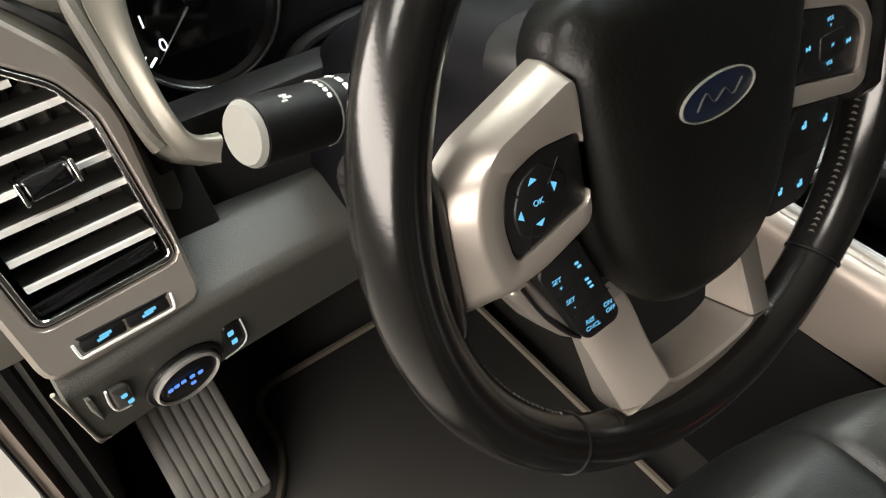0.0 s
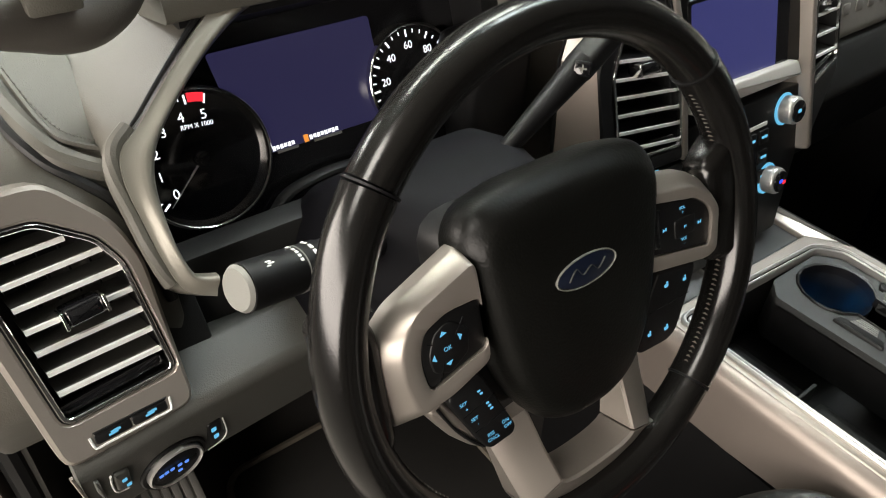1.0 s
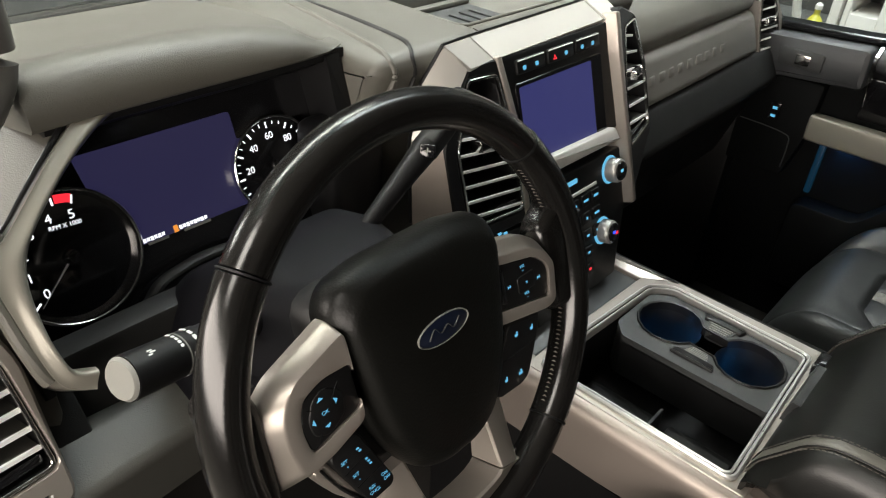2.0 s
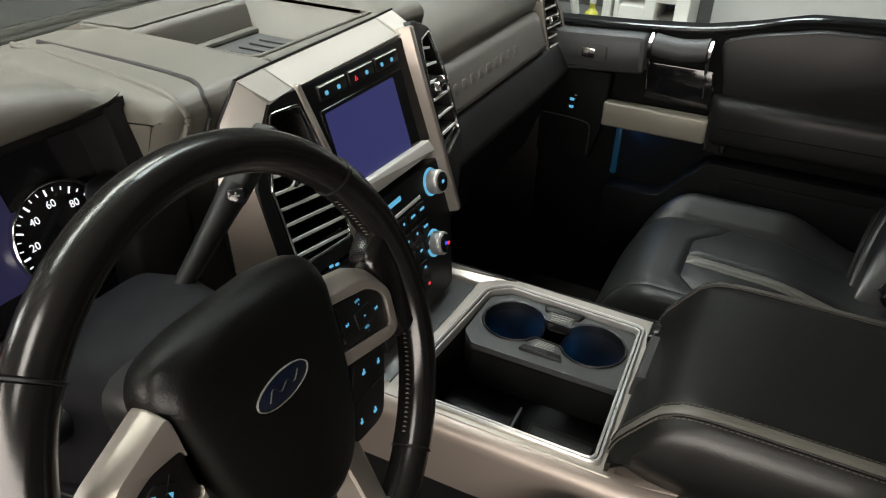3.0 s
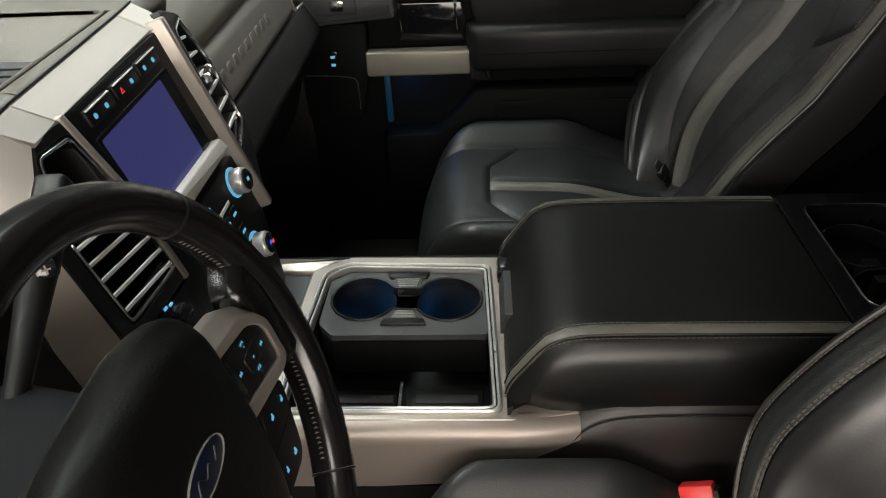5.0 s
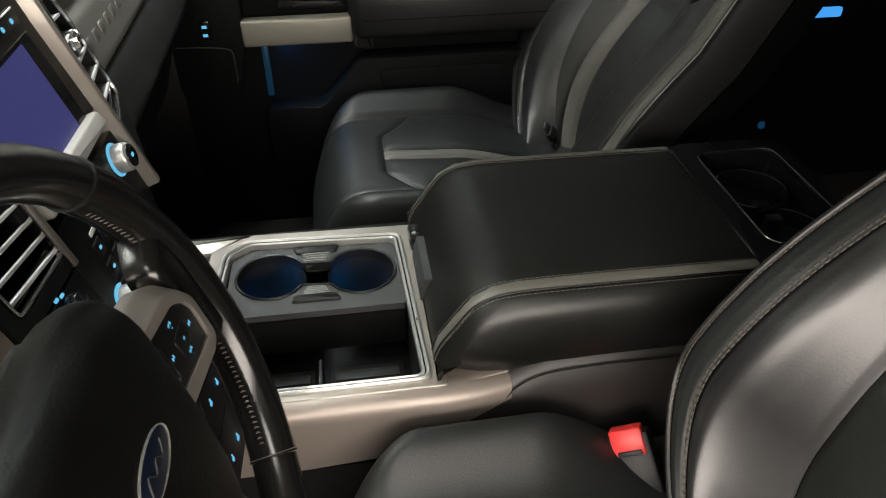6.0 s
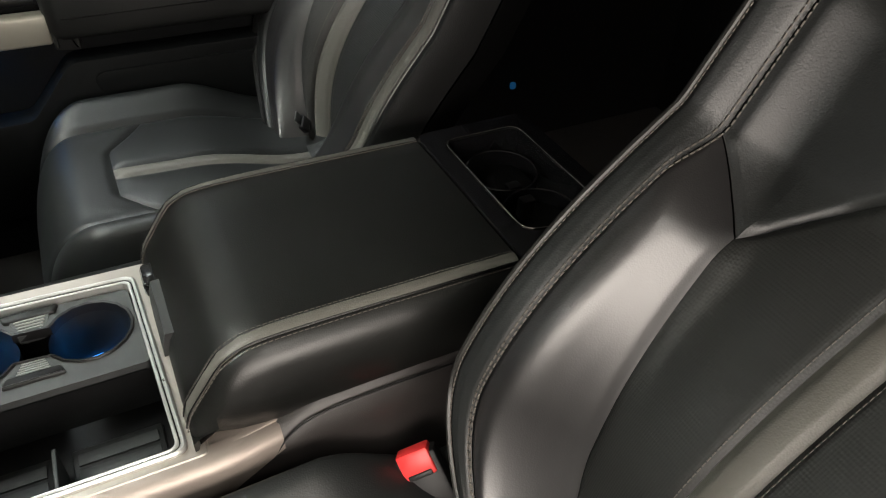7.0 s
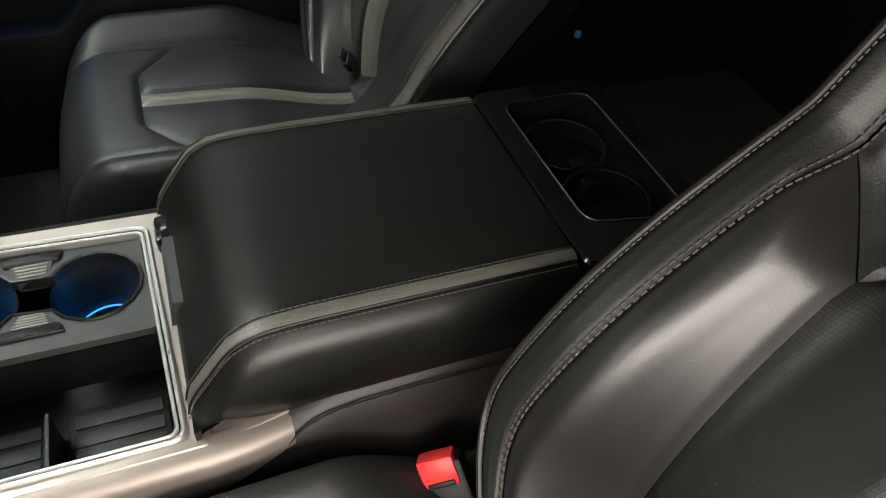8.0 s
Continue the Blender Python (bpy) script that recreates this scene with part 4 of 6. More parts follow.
# left spoke: cruise keys below, arrow keys above
lo = [(-0.086, 0.082), (-0.1416, 0.0612), (-0.1595, 0.0466), (-0.1645, 0.033), (-0.1650, 0.018), (-0.1635, -0.0126), (-0.1580, -0.0175), (-0.118, -0.0155), (-0.086, -0.005)]
lc = [(-0.086, 0.0745), (-0.1325, 0.0590), (-0.1431, 0.0476), (-0.1477, 0.036), (-0.1490, 0.018), (-0.1440, -0.004), (-0.1395, -0.0085), (-0.118, -0.0060), (-0.086, 0.004)]
li = [(-0.086, 0.0500), (-0.1120, 0.0512), (-0.1296, 0.0452), (-0.1345, 0.036), (-0.1366, 0.0239), (-0.1345, 0.008), (-0.1315, 0.0038), (-0.0984, 0.0115), (-0.086, 0.0142)]
part("spoke", bezel(lo, lc, li, 0.006), M_SILVER, wheel, "satin silver spoke")
p1 = part("button_pad", slab(rounded(inset(li, 0.0008), 0.005, 4), -0.015, 0.0030, W0, 0.0012), M_BLACK, wheel)
key = part("arrow_key", slab(rounded([(-0.1305, 0.0270), (-0.1245, 0.0400), (-0.1130, 0.0455), (-0.0985, 0.0350), (-0.1010, 0.0180), (-0.1170, 0.0095), (-0.1290, 0.0150)], 0.004, 3), 0.0, 0.0042, W0, 0.0010), M_BLACK, p1)
for u, v, turn in ((-0.1180, 0.0390, 12), (-0.1060, 0.0318, -78), (-0.1272, 0.0248, 100), (-0.1168, 0.0170, 190)):
    c, q = math.cos(radians(turn)), math.sin(radians(turn))
    mark([(u + a * c - b * q, v + a * q + b * c) for a, b in ((-0.0026, -0.0012), (0.0026, -0.0012), (0.0, 0.0015))], p1, 0.0040)
caption("OK", -0.1163, 0.0275, 0.0042, p1, 0.0044)
for a, b in (((-0.1295, 0.0365), (-0.1230, 0.0325)), ((-0.1095, 0.0335), (-0.1010, 0.0430)), ((-0.1205, 0.0205), (-0.1255, 0.0070))):
    part("groove", tube([W0 @ Vector((*a, 0.0042)), W0 @ Vector((*b, 0.0036))], 0.0004, 5), M_GLOSS, p1)
l2 = [(-0.0985, -0.0010), (-0.1217, -0.0073), (-0.1230, -0.0124), (-0.1025, -0.0575), (-0.0975, -0.0628), (-0.0775, -0.0615), (-0.0745, -0.0560), (-0.0945, -0.0050)]
p2 = part("lower_button_pad", slab(rounded(l2, 0.0045, 4), -0.016, 0.0034, W0, 0.0015), M_BLACK, wheel)
for txt, u, v in (("SET", -0.1130, -0.0175), ("+", -0.1110, -0.0225), ("SET", -0.1065, -0.0325), ("-", -0.1045, -0.0372), ("ON", -0.0830, -0.0475), ("OFF", -0.0815, -0.0518), ("RES", -0.0962, -0.0508), ("CNCL", -0.0945, -0.0552)):
    caption(txt, u, v, 0.0038, p2, 0.0036)
for u, v in ((-0.0995, -0.0140), (-0.0980, -0.0165), (-0.0945, -0.0260), (-0.0932, -0.0288), (-0.0920, -0.0316)):
    dot(u, v, 0.0012, 0.0007, p2, 0.0032)
part("key_joint", tube([W0 @ Vector(p) for p in ((-0.1150, -0.0275, 0.0034), (-0.0880, -0.0220, 0.0034))], 0.0003, 5), M_GLOSS, p2)
part("key_joint", tube([W0 @ Vector(p) for p in ((-0.1080, -0.0430, 0.0034), (-0.0810, -0.0390, 0.0034))], 0.0003, 5), M_GLOSS, p2)
part("spoke_blade", slab(rounded([(-0.1235, -0.0105), (-0.1345, -0.0150), (-0.1345, -0.0200), (-0.1225, -0.0415), (-0.1085, -0.0580), (-0.0970, -0.0670), (-0.0960, -0.0600)], 0.003, 3), -0.020, -0.0040, W0, 0.0030), M_SILVER, wheel)
part("blade_groove", tube([W0 @ Vector((x, y, -0.0034)) for x, y, z in smooth_path([(-0.1285, -0.0160, 0), (-0.1180, -0.0385, 0), (-0.1060, -0.0560, 0), (-0.0985, -0.0635, 0)], 4)], 0.0011, 6), M_BLACK, wheel)
# right spoke: volume keys above, telephone keys below
ro = [(0.060, 0.0745), (0.130, 0.0592), (0.1500, 0.0460), (0.158, 0.028), (0.1535, -0.0140), (0.137, -0.0185), (0.060, -0.005)]
rc = [(0.060, 0.0640), (0.120, 0.0528), (0.1420, 0.0395), (0.1520, 0.0245), (0.1478, -0.0109), (0.1346, -0.0136), (0.060, 0.002)]
ri = [(0.060, 0.0570), (0.1244, 0.0420), (0.1392, 0.0305), (0.1431, 0.0214), (0.1394, -0.0002), (0.1364, -0.0028), (0.060, 0.0140)]
part("spoke", bezel(ro, rc, ri, 0.006), M_SILVER, wheel, "satin silver spoke")
p1 = part("button_pad", slab(rounded(inset(ri, 0.0008), 0.005, 4), -0.015, 0.0030, W0, 0.0012), M_BLACK, wheel)
part("centre_key", slab(rounded(rect(0.0985, 0.0155, 0.1225, 0.0310), 0.003, 3), 0.0015, 0.0042, W0, 0.0008), M_BLACK, p1)
part("rocker", slab(rounded([(0.074, 0.0165), (0.0825, 0.0150), (0.0835, 0.0470), (0.074, 0.0490)], 0.002, 3), 0.0015, 0.0038, W0, 0.0008), M_GLOSS, p1)
caption("VOL", 0.1085, 0.0388, 0.0036, p1, 0.0033)
caption("+", 0.1090, 0.0350, 0.0036, p1, 0.0033)
caption("VOL", 0.1095, 0.0128, 0.0036, p1, 0.0033)
caption("-", 0.1098, 0.0090, 0.0036, p1, 0.0033)
caption("M", 0.1100, 0.0232, 0.0032, p1, 0.0044)
for u, v in ((0.0878, 0.0280), (0.1285, 0.0200)):
    mark([(u - 0.0020, v - 0.0014), (u + 0.0008, v), (u - 0.0020, v + 0.0014)], p1, 0.0028)
    dot(u + 0.0014, v, 0.0005, 0.0014, p1, 0.0028)
r2 = [(0.0781, -0.0050), (0.1217, -0.0116), (0.1199, -0.0199), (0.1027, -0.0493), (0.0941, -0.0626), (0.0834, -0.0663), (0.0517, -0.0640), (0.0448, -0.0522)]
p2 = part("lower_button_pad", slab(rounded(list(reversed(r2)), 0.0045, 4), -0.016, 0.0034, W0, 0.0015), M_BLACK, wheel)
for u, v, w in ((0.0857, -0.0179, 0.0022), (0.1073, -0.0213, 0.0018), (0.0632, -0.0517, 0.0018), (0.0830, -0.0547, 0.0024)):
    dot(u, v, w, 0.0013, p2, 0.0032)
    dot(u + 0.0012, v + 0.0022, w * 0.45, 0.0009, p2, 0.0032)
part("key_joint", tube([W0 @ Vector(p) for p in ((0.062, -0.0335, 0.0034), (0.1120, -0.0350, 0.0034))], 0.0003, 5), M_GLOSS, p2)
# leather between the spokes and the rim
for s in (-1, 1):
    f = lambda pts: [(s * x, y) for x, y in (pts if s > 0 else reversed(pts))]
    wr = 0.150 if s > 0 else 0.158
    part("spoke_wrap", slab(rounded(f([(wr, -0.030), (0.186, -0.034), (0.192, 0.070), (0.176, 0.078), (wr - 0.004, 0.058)]), 0.012, 4), -0.026, -0.0005, W0, 0.010), M_WHEEL, wheel)


def lower_spoke(s):
    """One leg and half of the lower arc, bent to a facet where they meet."""
    leg = [((0.083, -0.074), (0.046, -0.070), -0.022, -0.020), ((0.0765, -0.108), (0.0430, -0.102), -0.011, -0.009), ((0.0705, -0.140), (0.0385, -0.1295), -0.0005, 0.0015)]
    arc = [((0.0702, -0.1415), (0.0380, -0.1310), -0.003, 0.0018), ((0.066, -0.151), (0.034, -0.1335), -0.010, 0.002), ((0.055, -0.160), (0.024, -0.136), -0.012, 0.0015), ((0.028, -0.1655), (0.012, -0.1372), -0.012, 0.001), ((0.0, -0.1665), (0.0, -0.1375), -0.012, 0.001)]
    for name, run, e, fall in (("lower_leg", leg, 0.32, 0.009), ("lower_arc", arc, 0.07, 0.002)):
        rings = []
        for (ox, oy), (ix, iy), wo, wi in run:
            ox2, oy2, ix2, iy2 = ox + (ix - ox) * e, oy + (iy - oy) * e, ix + (ox - ix) * 0.07, iy + (oy - iy) * 0.07
            rings.append([(s * ox, oy, -0.034), (s * ox, oy, wo - fall), (s * ox2, oy2, wo), (s * ix2, iy2, wi), (s * ix, iy, wi - 0.002), (s * ix, iy, -0.034)])
        part(name, loft(rings, matrix=W0), M_SILVER, wheel, "satin silver lower spoke")


for side in (-1, 1):
    lower_spoke(side)
part("wheel_back", slab(rounded([(-0.09, 0.09), (-0.08, -0.06), (0.08, -0.06), (0.09, 0.09)], 0.03, 4), -0.06, -0.024, W0, 0.004), M_BLACK, wheel)
col = thing("steering_column", "black steering column shroud behind the wheel", "steering column")
rings = []
for y, hw, top, low in ((0.535, 0.050, 0.950, 0.865), (0.545, 0.064, 0.962, 0.850), (0.575, 0.084, 0.972, 0.832), (0.640, 0.108, 0.966, 0.806), (0.695, 0.118, 0.948, 0.790), (0.745, 0.120, 0.915, 0.776), (0.785, 0.120, 0.865, 0.768)):
    rings.append([(-0.455 + a, y + (b - 0.9) * 0.2, b) for a, b in rounded([(-hw, low), (hw, low), (hw * 1.02, lerp_(low, top, 0.5)), (hw * 0.72, top), (-hw * 0.72, top), (-hw * 1.02, lerp_(low, top, 0.5))], 0.03, 5)])
part("shroud", loft(rings), M_COLUMN, col, "", 60)
part("shroud_joint", tube(smooth_path([(-0.560, 0.60, 0.892), (-0.566, 0.64, 0.890), (-0.578, 0.715, 0.872)], 4), 0.0012, 6), M_BLACK, col)
# indicator stalk with a grey cap
stk = thing("indicator_stalk", "black multifunction stalk with a grey end cap", "stalk")
SA, SB = Vector((-0.657, 0.598, 0.9675)), Vector((-0.53, 0.628, 0.930))
d = (SB - SA)
part("cap", tube([SA - d * 0.02, SA], lambda s: 0.0162 - 0.002 * (1 - s), 24), M_CAP, stk, "pale grey round end cap")
part("barrel", tube([SA + d * 0.005, SA + d * 0.2, SA + d * 0.45, SA + d * 0.48], 0.0168, 24), M_BLACK, stk)
part("collar", tube([SA + d * 0.49, SA + d * 0.70], 0.0158, 24), M_BLACK, stk)
part("arm", tube([SA + d * 0.70, SA + d * 0.85, SB], 0.013, 16), M_BLACK, stk)
# printed marks on the barrel
_ax = d.normalized()
_up = (Vector((0, -0.35, 0.94)) - _ax * Vector((0, -0.35, 0.94)).dot(_ax)).normalized()
_sd = _up.cross(_ax)
for f, deg, lw, hw in ((0.13, -10, 0.0022, 0.0006), (0.14, -4, 0.0026, 0.0006), (0.12, 2, 0.0018, 0.0005), (0.31, -42, 0.0012, 0.002), (0.31, -24, 0.0012, 0.0012), (0.31, -12, 0.0012, 0.0012), (0.31, 0, 0.0012, 0.0012), (0.31, 12, 0.0012, 0.0012),
                       (0.41, -40, 0.0012, 0.0028), (0.41, -16, 0.0014, 0.0022), (0.41, 4, 0.0014, 0.0022), (0.41, 22, 0.0014, 0.0018)):
    n_ = _up * math.cos(radians(deg)) - _sd * math.sin(radians(deg))
    mm = axes(SA + d * f + n_ * 0.0167, _ax, n_.cross(_ax))
    part("printed_mark", slab(rounded(rect(-lw, -hw, lw, hw), 0.0006, 2), -0.0004, 0.0004, mm if (mm.to_3x3() @ Vector((0, 0, 1))).dot(n_) > 0 else axes(SA + d * f + n_ * 0.0167, _ax, _ax.cross(n_)), 0.0), M_PRINT, stk)
part("ring_line", tube([SA + d * 0.335, SA + d * 0.343], 0.0170, 28), M_CAP, stk)
# gear lever on the right of the column
gl = thing("gear_lever", "long black column gear lever with a rectangular grip", "gear lever")
GA, GB = Vector((-0.405, 0.64, 0.955)), Vector((-0.255, 0.648, 1.052))
g = GB - GA
part("stem", tube([GA, GA + g * 0.35, GA + g * 0.62], lambda s: 0.008 + 0.006 * s, 14), M_BLACK, gl)
mg = Matrix.Translation(GA + g * 0.8) @ g.to_track_quat("Z", "Y").to_matrix().to_4x4()
part("grip", box(-0.0125, -0.010, -0.045, 0.0125, 0.010, 0.036, 0.005, mg, 3), M_BLACK, gl)
MP = axes((-0.3255, 0.6335, 1.0165), (0.656, -0.754, 0), (0.32, 0.28, 0.91))
plus = part("plus_button", slab(rounded(rect(-0.0075, -0.0065, 0.0075, 0.0065), 0.002, 3), -0.006, 0.0015, MP, 0.001), M_GLOSS, gl)
for a, b in ((0.0034, 0.0007), (0.0007, 0.0034)):
    part("plus_mark", slab(rect(-a, -b, a, b), 0.0012, 0.0020, MP, 0.0), M_CAP, plus)

# ---- centre console ----
con = thing("centre_console", "silver-decked centre console with chrome rim, open bin and cup holders", "console")
Z0 = 0.675
MT = axes((0, 0, Z0), (1, 0, 0), (0, 1, 0))
ring_in = [(-0.1495, 0.311), (0.1175, 0.320), (0.127, 0.521), (0.105, 0.549), (-0.10, 0.562), (-0.1495, 0.562)]
# deck: frame round the bin, then side rails running forward to the stack
deck_in = rounded(inset(ring_in, -0.004), 0.010, 4)
deck_out = rounded([(-0.1695, 0.283), (0.150, 0.283), (0.156, 0.530), (0.124, 0.577), (-0.10, 0.585), (-0.1695, 0.585)], 0.008, 4)
part("deck", ring(deck_out, deck_in, -0.03, 0.0, MT, 0.003), M_SILVER, con, "satin silver deck frame")
part("chrome_rim", ring(rounded(inset(ring_in, -0.0095), 0.014, 4), rounded(inset(ring_in, -0.0045), 0.012, 4), -0.01, 0.0050, MT, 0.0020), M_KNOB, con, "polished chrome rim")
part("rim_gap", ring(rounded(inset(ring_in, -0.0046), 0.012, 4), rounded(inset(ring_in, -0.0028), 0.010, 4), -0.012, 0.0016, MT, 0.0003), M_GLOSS, con)
part("inner_chrome_line", ring(rounded(inset(ring_in, -0.0028), 0.010, 4), rounded(inset(ring_in, 0.0008), 0.009, 4), -0.012, 0.0034, MT, 0.0014), M_KNOB, con)
part("right_rail", slab(rounded([(0.118, 0.572), (0.152, 0.52), (0.156, 0.72), (0.125, 0.72)], 0.004, 3), -0.05, 0.0, MT, 0.003), M_SILVER, con)
part("left_rail", slab(rounded([(-0.178, 0.58), (-0.145, 0.58), (-0.140, 0.70), (-0.165, 0.70)], 0.004, 3), -0.05, 0.0, MT, 0.003), M_SILVER, con)
part("front_lid", slab(rounded([(-0.144, 0.588), (0.118, 0.578), (0.124, 0.70), (-0.140, 0.70)], 0.005, 3), -0.03, -0.006, MT, 0.002), M_WOODISH, con, "streaked dark grey lid")
part("lid_handle", slab(rounded(rect(-0.06, 0.592, -0.045, 0.635), 0.003, 3), -0.006, 0.004, MT, 0.002), M_CHROME, con)
part("front_rise", loft([[(-0.165, 0.70, Z0), (0.15, 0.70, Z0), (0.15, 0.73, 0.60), (-0.165, 0.73, 0.60)], [(-0.12, 0.655, 0.76), (0.12, 0.655, 0.76), (0.12, 0.75, 0.76), (-0.12, 0.75, 0.76)]]), M_BLACK, con)
# bin: walls, floor, divider and ribbed mats
BZ = 0.565
part("bin_wall", loft([[(x, y, Z0 - 0.004) for x, y in rounded(ring_in, 0.009, 4)], [(x * 0.985, y, BZ) for x, y in rounded(ring_in, 0.009, 4)]], caps=False), M_BLACK, con)
part("bin_floor", slab(rounded(ring_in, 0.009, 4), BZ - Z0 - 0.004, BZ - Z0, MT, 0.0), M_BLACK, con)
part("divider", box(-0.146, 0.430, BZ, -0.05, 0.4345, 0.617, 0.0015), M_LINER, con)
for y0, y1 in ((0.325, 0.424), (0.444, 0.552)):
    mat_ = part("bin_mat", slab(rounded(rect(-0.142, y0, -0.022, y1), 0.004, 3), BZ - Z0, BZ - Z0 + 0.004, MT, 0.001), M_BINMAT, con, "grey ribbed rubber mat")
    for k in range(5):
        part("rib", box(-0.135 + k * 0.022, y0 + 0.006, BZ + 0.0035, -0.119 + k * 0.022, y1 - 0.006, BZ + 0.0062, 0.0008), M_LINER, mat_)
# cup holder plate with two openings joined by a neck
CZ = 0.578
CU, R = ((0.061, 0.491), (0.058, 0.3715)), 0.0475
plate_out = rounded([(-0.016, 0.3165), (0.1145, 0.3225), (0.1240, 0.5185), (0.1020, 0.5460), (0.008, 0.548), (-0.016, 0.527)], 0.006, 4)


def cup_outline(r, neck):
    pts = []
    c1, c2 = CU
    a = math.asin(neck / r)
    n = 14
    for i in range(n + 1):
        t = -math.pi / 2 + a + (2 * math.pi - 2 * a) * i / n
        pts.append((c1[0] + r * math.cos(t), c1[1] + r * math.sin(t)))
    for i in range(n + 1):
        t = math.pi / 2 + a + (2 * math.pi - 2 * a) * i / n
        pts.append((c2[0] + r * math.cos(t), c2[1] + r * math.sin(t)))
    return pts


def cup_plate():
    """The plate with the joined openings cut through it."""
    bm = bmesh.new()
    z1 = Z0 - 0.006
    loops = []
    for pts in (plate_out, cup_outline(R, 0.024)):
        vs = [bm.verts.new((x, y, z1)) for x, y in pts]
        loops += [bm.edges.new((vs[k], vs[(k + 1) % len(vs)])) for k in range(len(vs))]
    bmesh.ops.triangle_fill(bm, use_beauty=True, edges=loops)
    top = list(bm.faces)
    low = bmesh.ops.extrude_face_region(bm, geom=top)
    bmesh.ops.translate(bm, verts=[v for v in low["geom"] if isinstance(v, bmesh.types.BMVert)], vec=(0, 0, -0.012))
    return bm


part("plate_skirt", loft([[(x, y, z) for x, y in plate_out] for z in (Z0 - 0.016, Z0 - 0.075)], caps=False), M_BLACK, con)
cups = part("cup_plate", cup_plate(), M_LINER, con, "dark grey cup holder plate")
part("cup_rim", loft([[(x, y, Z0 - 0.005) for x, y in cup_outline(R + 0.002, 0.025)], [(x, y, Z0 - 0.003) for x, y in cup_outline(R + 0.001, 0.024)], [(x, y, Z0 - 0.004) for x, y in cup_outline(R - 0.002, 0.022)], [(x, y, Z0 - 0.016) for x, y in cup_outline(R - 0.003, 0.021)]], caps=False), M_BLACK, cups)
for cx, cy in CU:
    part("cup_wall", loft([[(x, y, z) for x, y in ngon(cx, cy, r, n=36)] for z, r in ((Z0 - 0.014, R - 0.002), (CZ + 0.012, R - 0.006), (CZ + 0.010, R - 0.010))], caps=False), M_BINMAT, cups)
    part("cup_floor", slab(ngon(cx, cy, R - 0.006, n=36), CZ - Z0 + 0.004, CZ - Z0 + 0.012, MT, 0.0), M_BLACK, cups)
    part("cup_light", loft([[(x, y, CZ + z) for x, y in ngon(cx, cy, r, n=36)] for z, r in ((0.0125, R - 0.0100), (0.0140, R - 0.0085), (0.0125, R - 0.0072))], caps=False), M_CUPLED, cups, "blue glowing ring")
for cx, cy in CU:
    data = bpy.data.lights.new("cup_lamp", "POINT")
    data.energy, data.color, data.shadow_soft_size = 0.024, (0.03, 0.36, 1.0), 0.002
    new("cup_lamp", data).location = (cx + 0.014, cy + (0.034 if cy > 0.43 else -0.034), CZ + 0.022)
for s in (-1, 1):
    x = 0.0595 + s * 0.024
    fan = lambda a, b, y0, y1: [(x + s * a, 0.4315 - y0), (x + s * b, 0.4315 - y1), (x + s * b, 0.4315 + y1), (x + s * a, 0.4315 + y0)]
    rest = part("grip_pad", loft([[(px, py, Z0 - 0.020) for px, py in fan(-0.002, 0.021, 0.014, 0.021)], [(px, py, Z0 - (0.0075 if k in (0, 3) else 0.0035)) for k, (px, py) in enumerate(fan(-0.002, 0.021, 0.014, 0.021))]]), M_LINER, cups, "ribbed cup grip")
    for k in range(5):
        a = 0.0005 + k * 0.0042
        half_w = 0.0115 + 0.0065 * a / 0.021
        z = Z0 - 0.0075 + 0.0040 * (a + 0.002) / 0.023
        part("rib", box(min(x + s * a, x + s * (a + 0.0022)), 0.4315 - half_w, z - 0.001, max(x + s * a, x + s * (a + 0.0022)), 0.4315 + half_w, z + 0.0014, 0.0004), M_CAP, rest)
    part("grip_tab", slab(rounded(fan(0.0205, 0.0335, 0.027, 0.032), 0.003, 3), -0.016, -0.0012, MT, 0.002), M_BLACK, cups, "black sprung tab")
# silver flank towards the driver, tapering to a point below the armrest
FLANK = [(-0.158, 0.0), (-0.168, -0.0005), (-0.175, -0.0025), (-0.1805, -0.007), (-0.1840, -0.014), (-0.1850, -0.024)]
rows_f = []
for y, zb, lean_ in ((0.74, 0.560, 0.0), (0.45, 0.562, 0.0), (0.32, 0.572, 0.0), (0.285, 0.578, 0.022), (0.250, 0.588, 0.048), (0.212, 0.598, 0.082)):
    top = 0.6742 - 0.004 * max(0, (0.285 - y) / 0.073)
    pts = [(x + 0.012 * max(0, (0.285 - y) / 0.073) ** 1.5, y, top + dz) for x, dz in FLANK]
    rows_f.append(pts + [(-0.182, y + lean_ * 0.6, lerp_(top, zb, 0.6)), (-0.175, y + lean_, zb), (-0.152, y + lean_, zb)])
# Continues the silver deck, its shade put into the darker colour.
part("flank", loft(rows_f), M_FLANK, con, "satin silver flank with shade in its colour", 50)
part("deck_tail", slab(rounded([(-0.1700, 0.286), (-0.128, 0.286), (-0.128, 0.200), (-0.152, 0.205)], 0.006, 3), -0.02, -0.0025, MT, 0.002), M_FLANK, con)
part("right_flank", slab(rounded(rect(0.28, 0.55, 0.74, 0.672), 0.006, 3), 0.0, 0.012, axes((0.150, 0, 0), (0, 1, 0), (0, 0, 1)), 0.003), M_BLACK, con)
part("rear_wall", box(-0.17, 0.235, 0.55, 0.15, 0.285, 0.668, 0.004), M_BLACK, con)
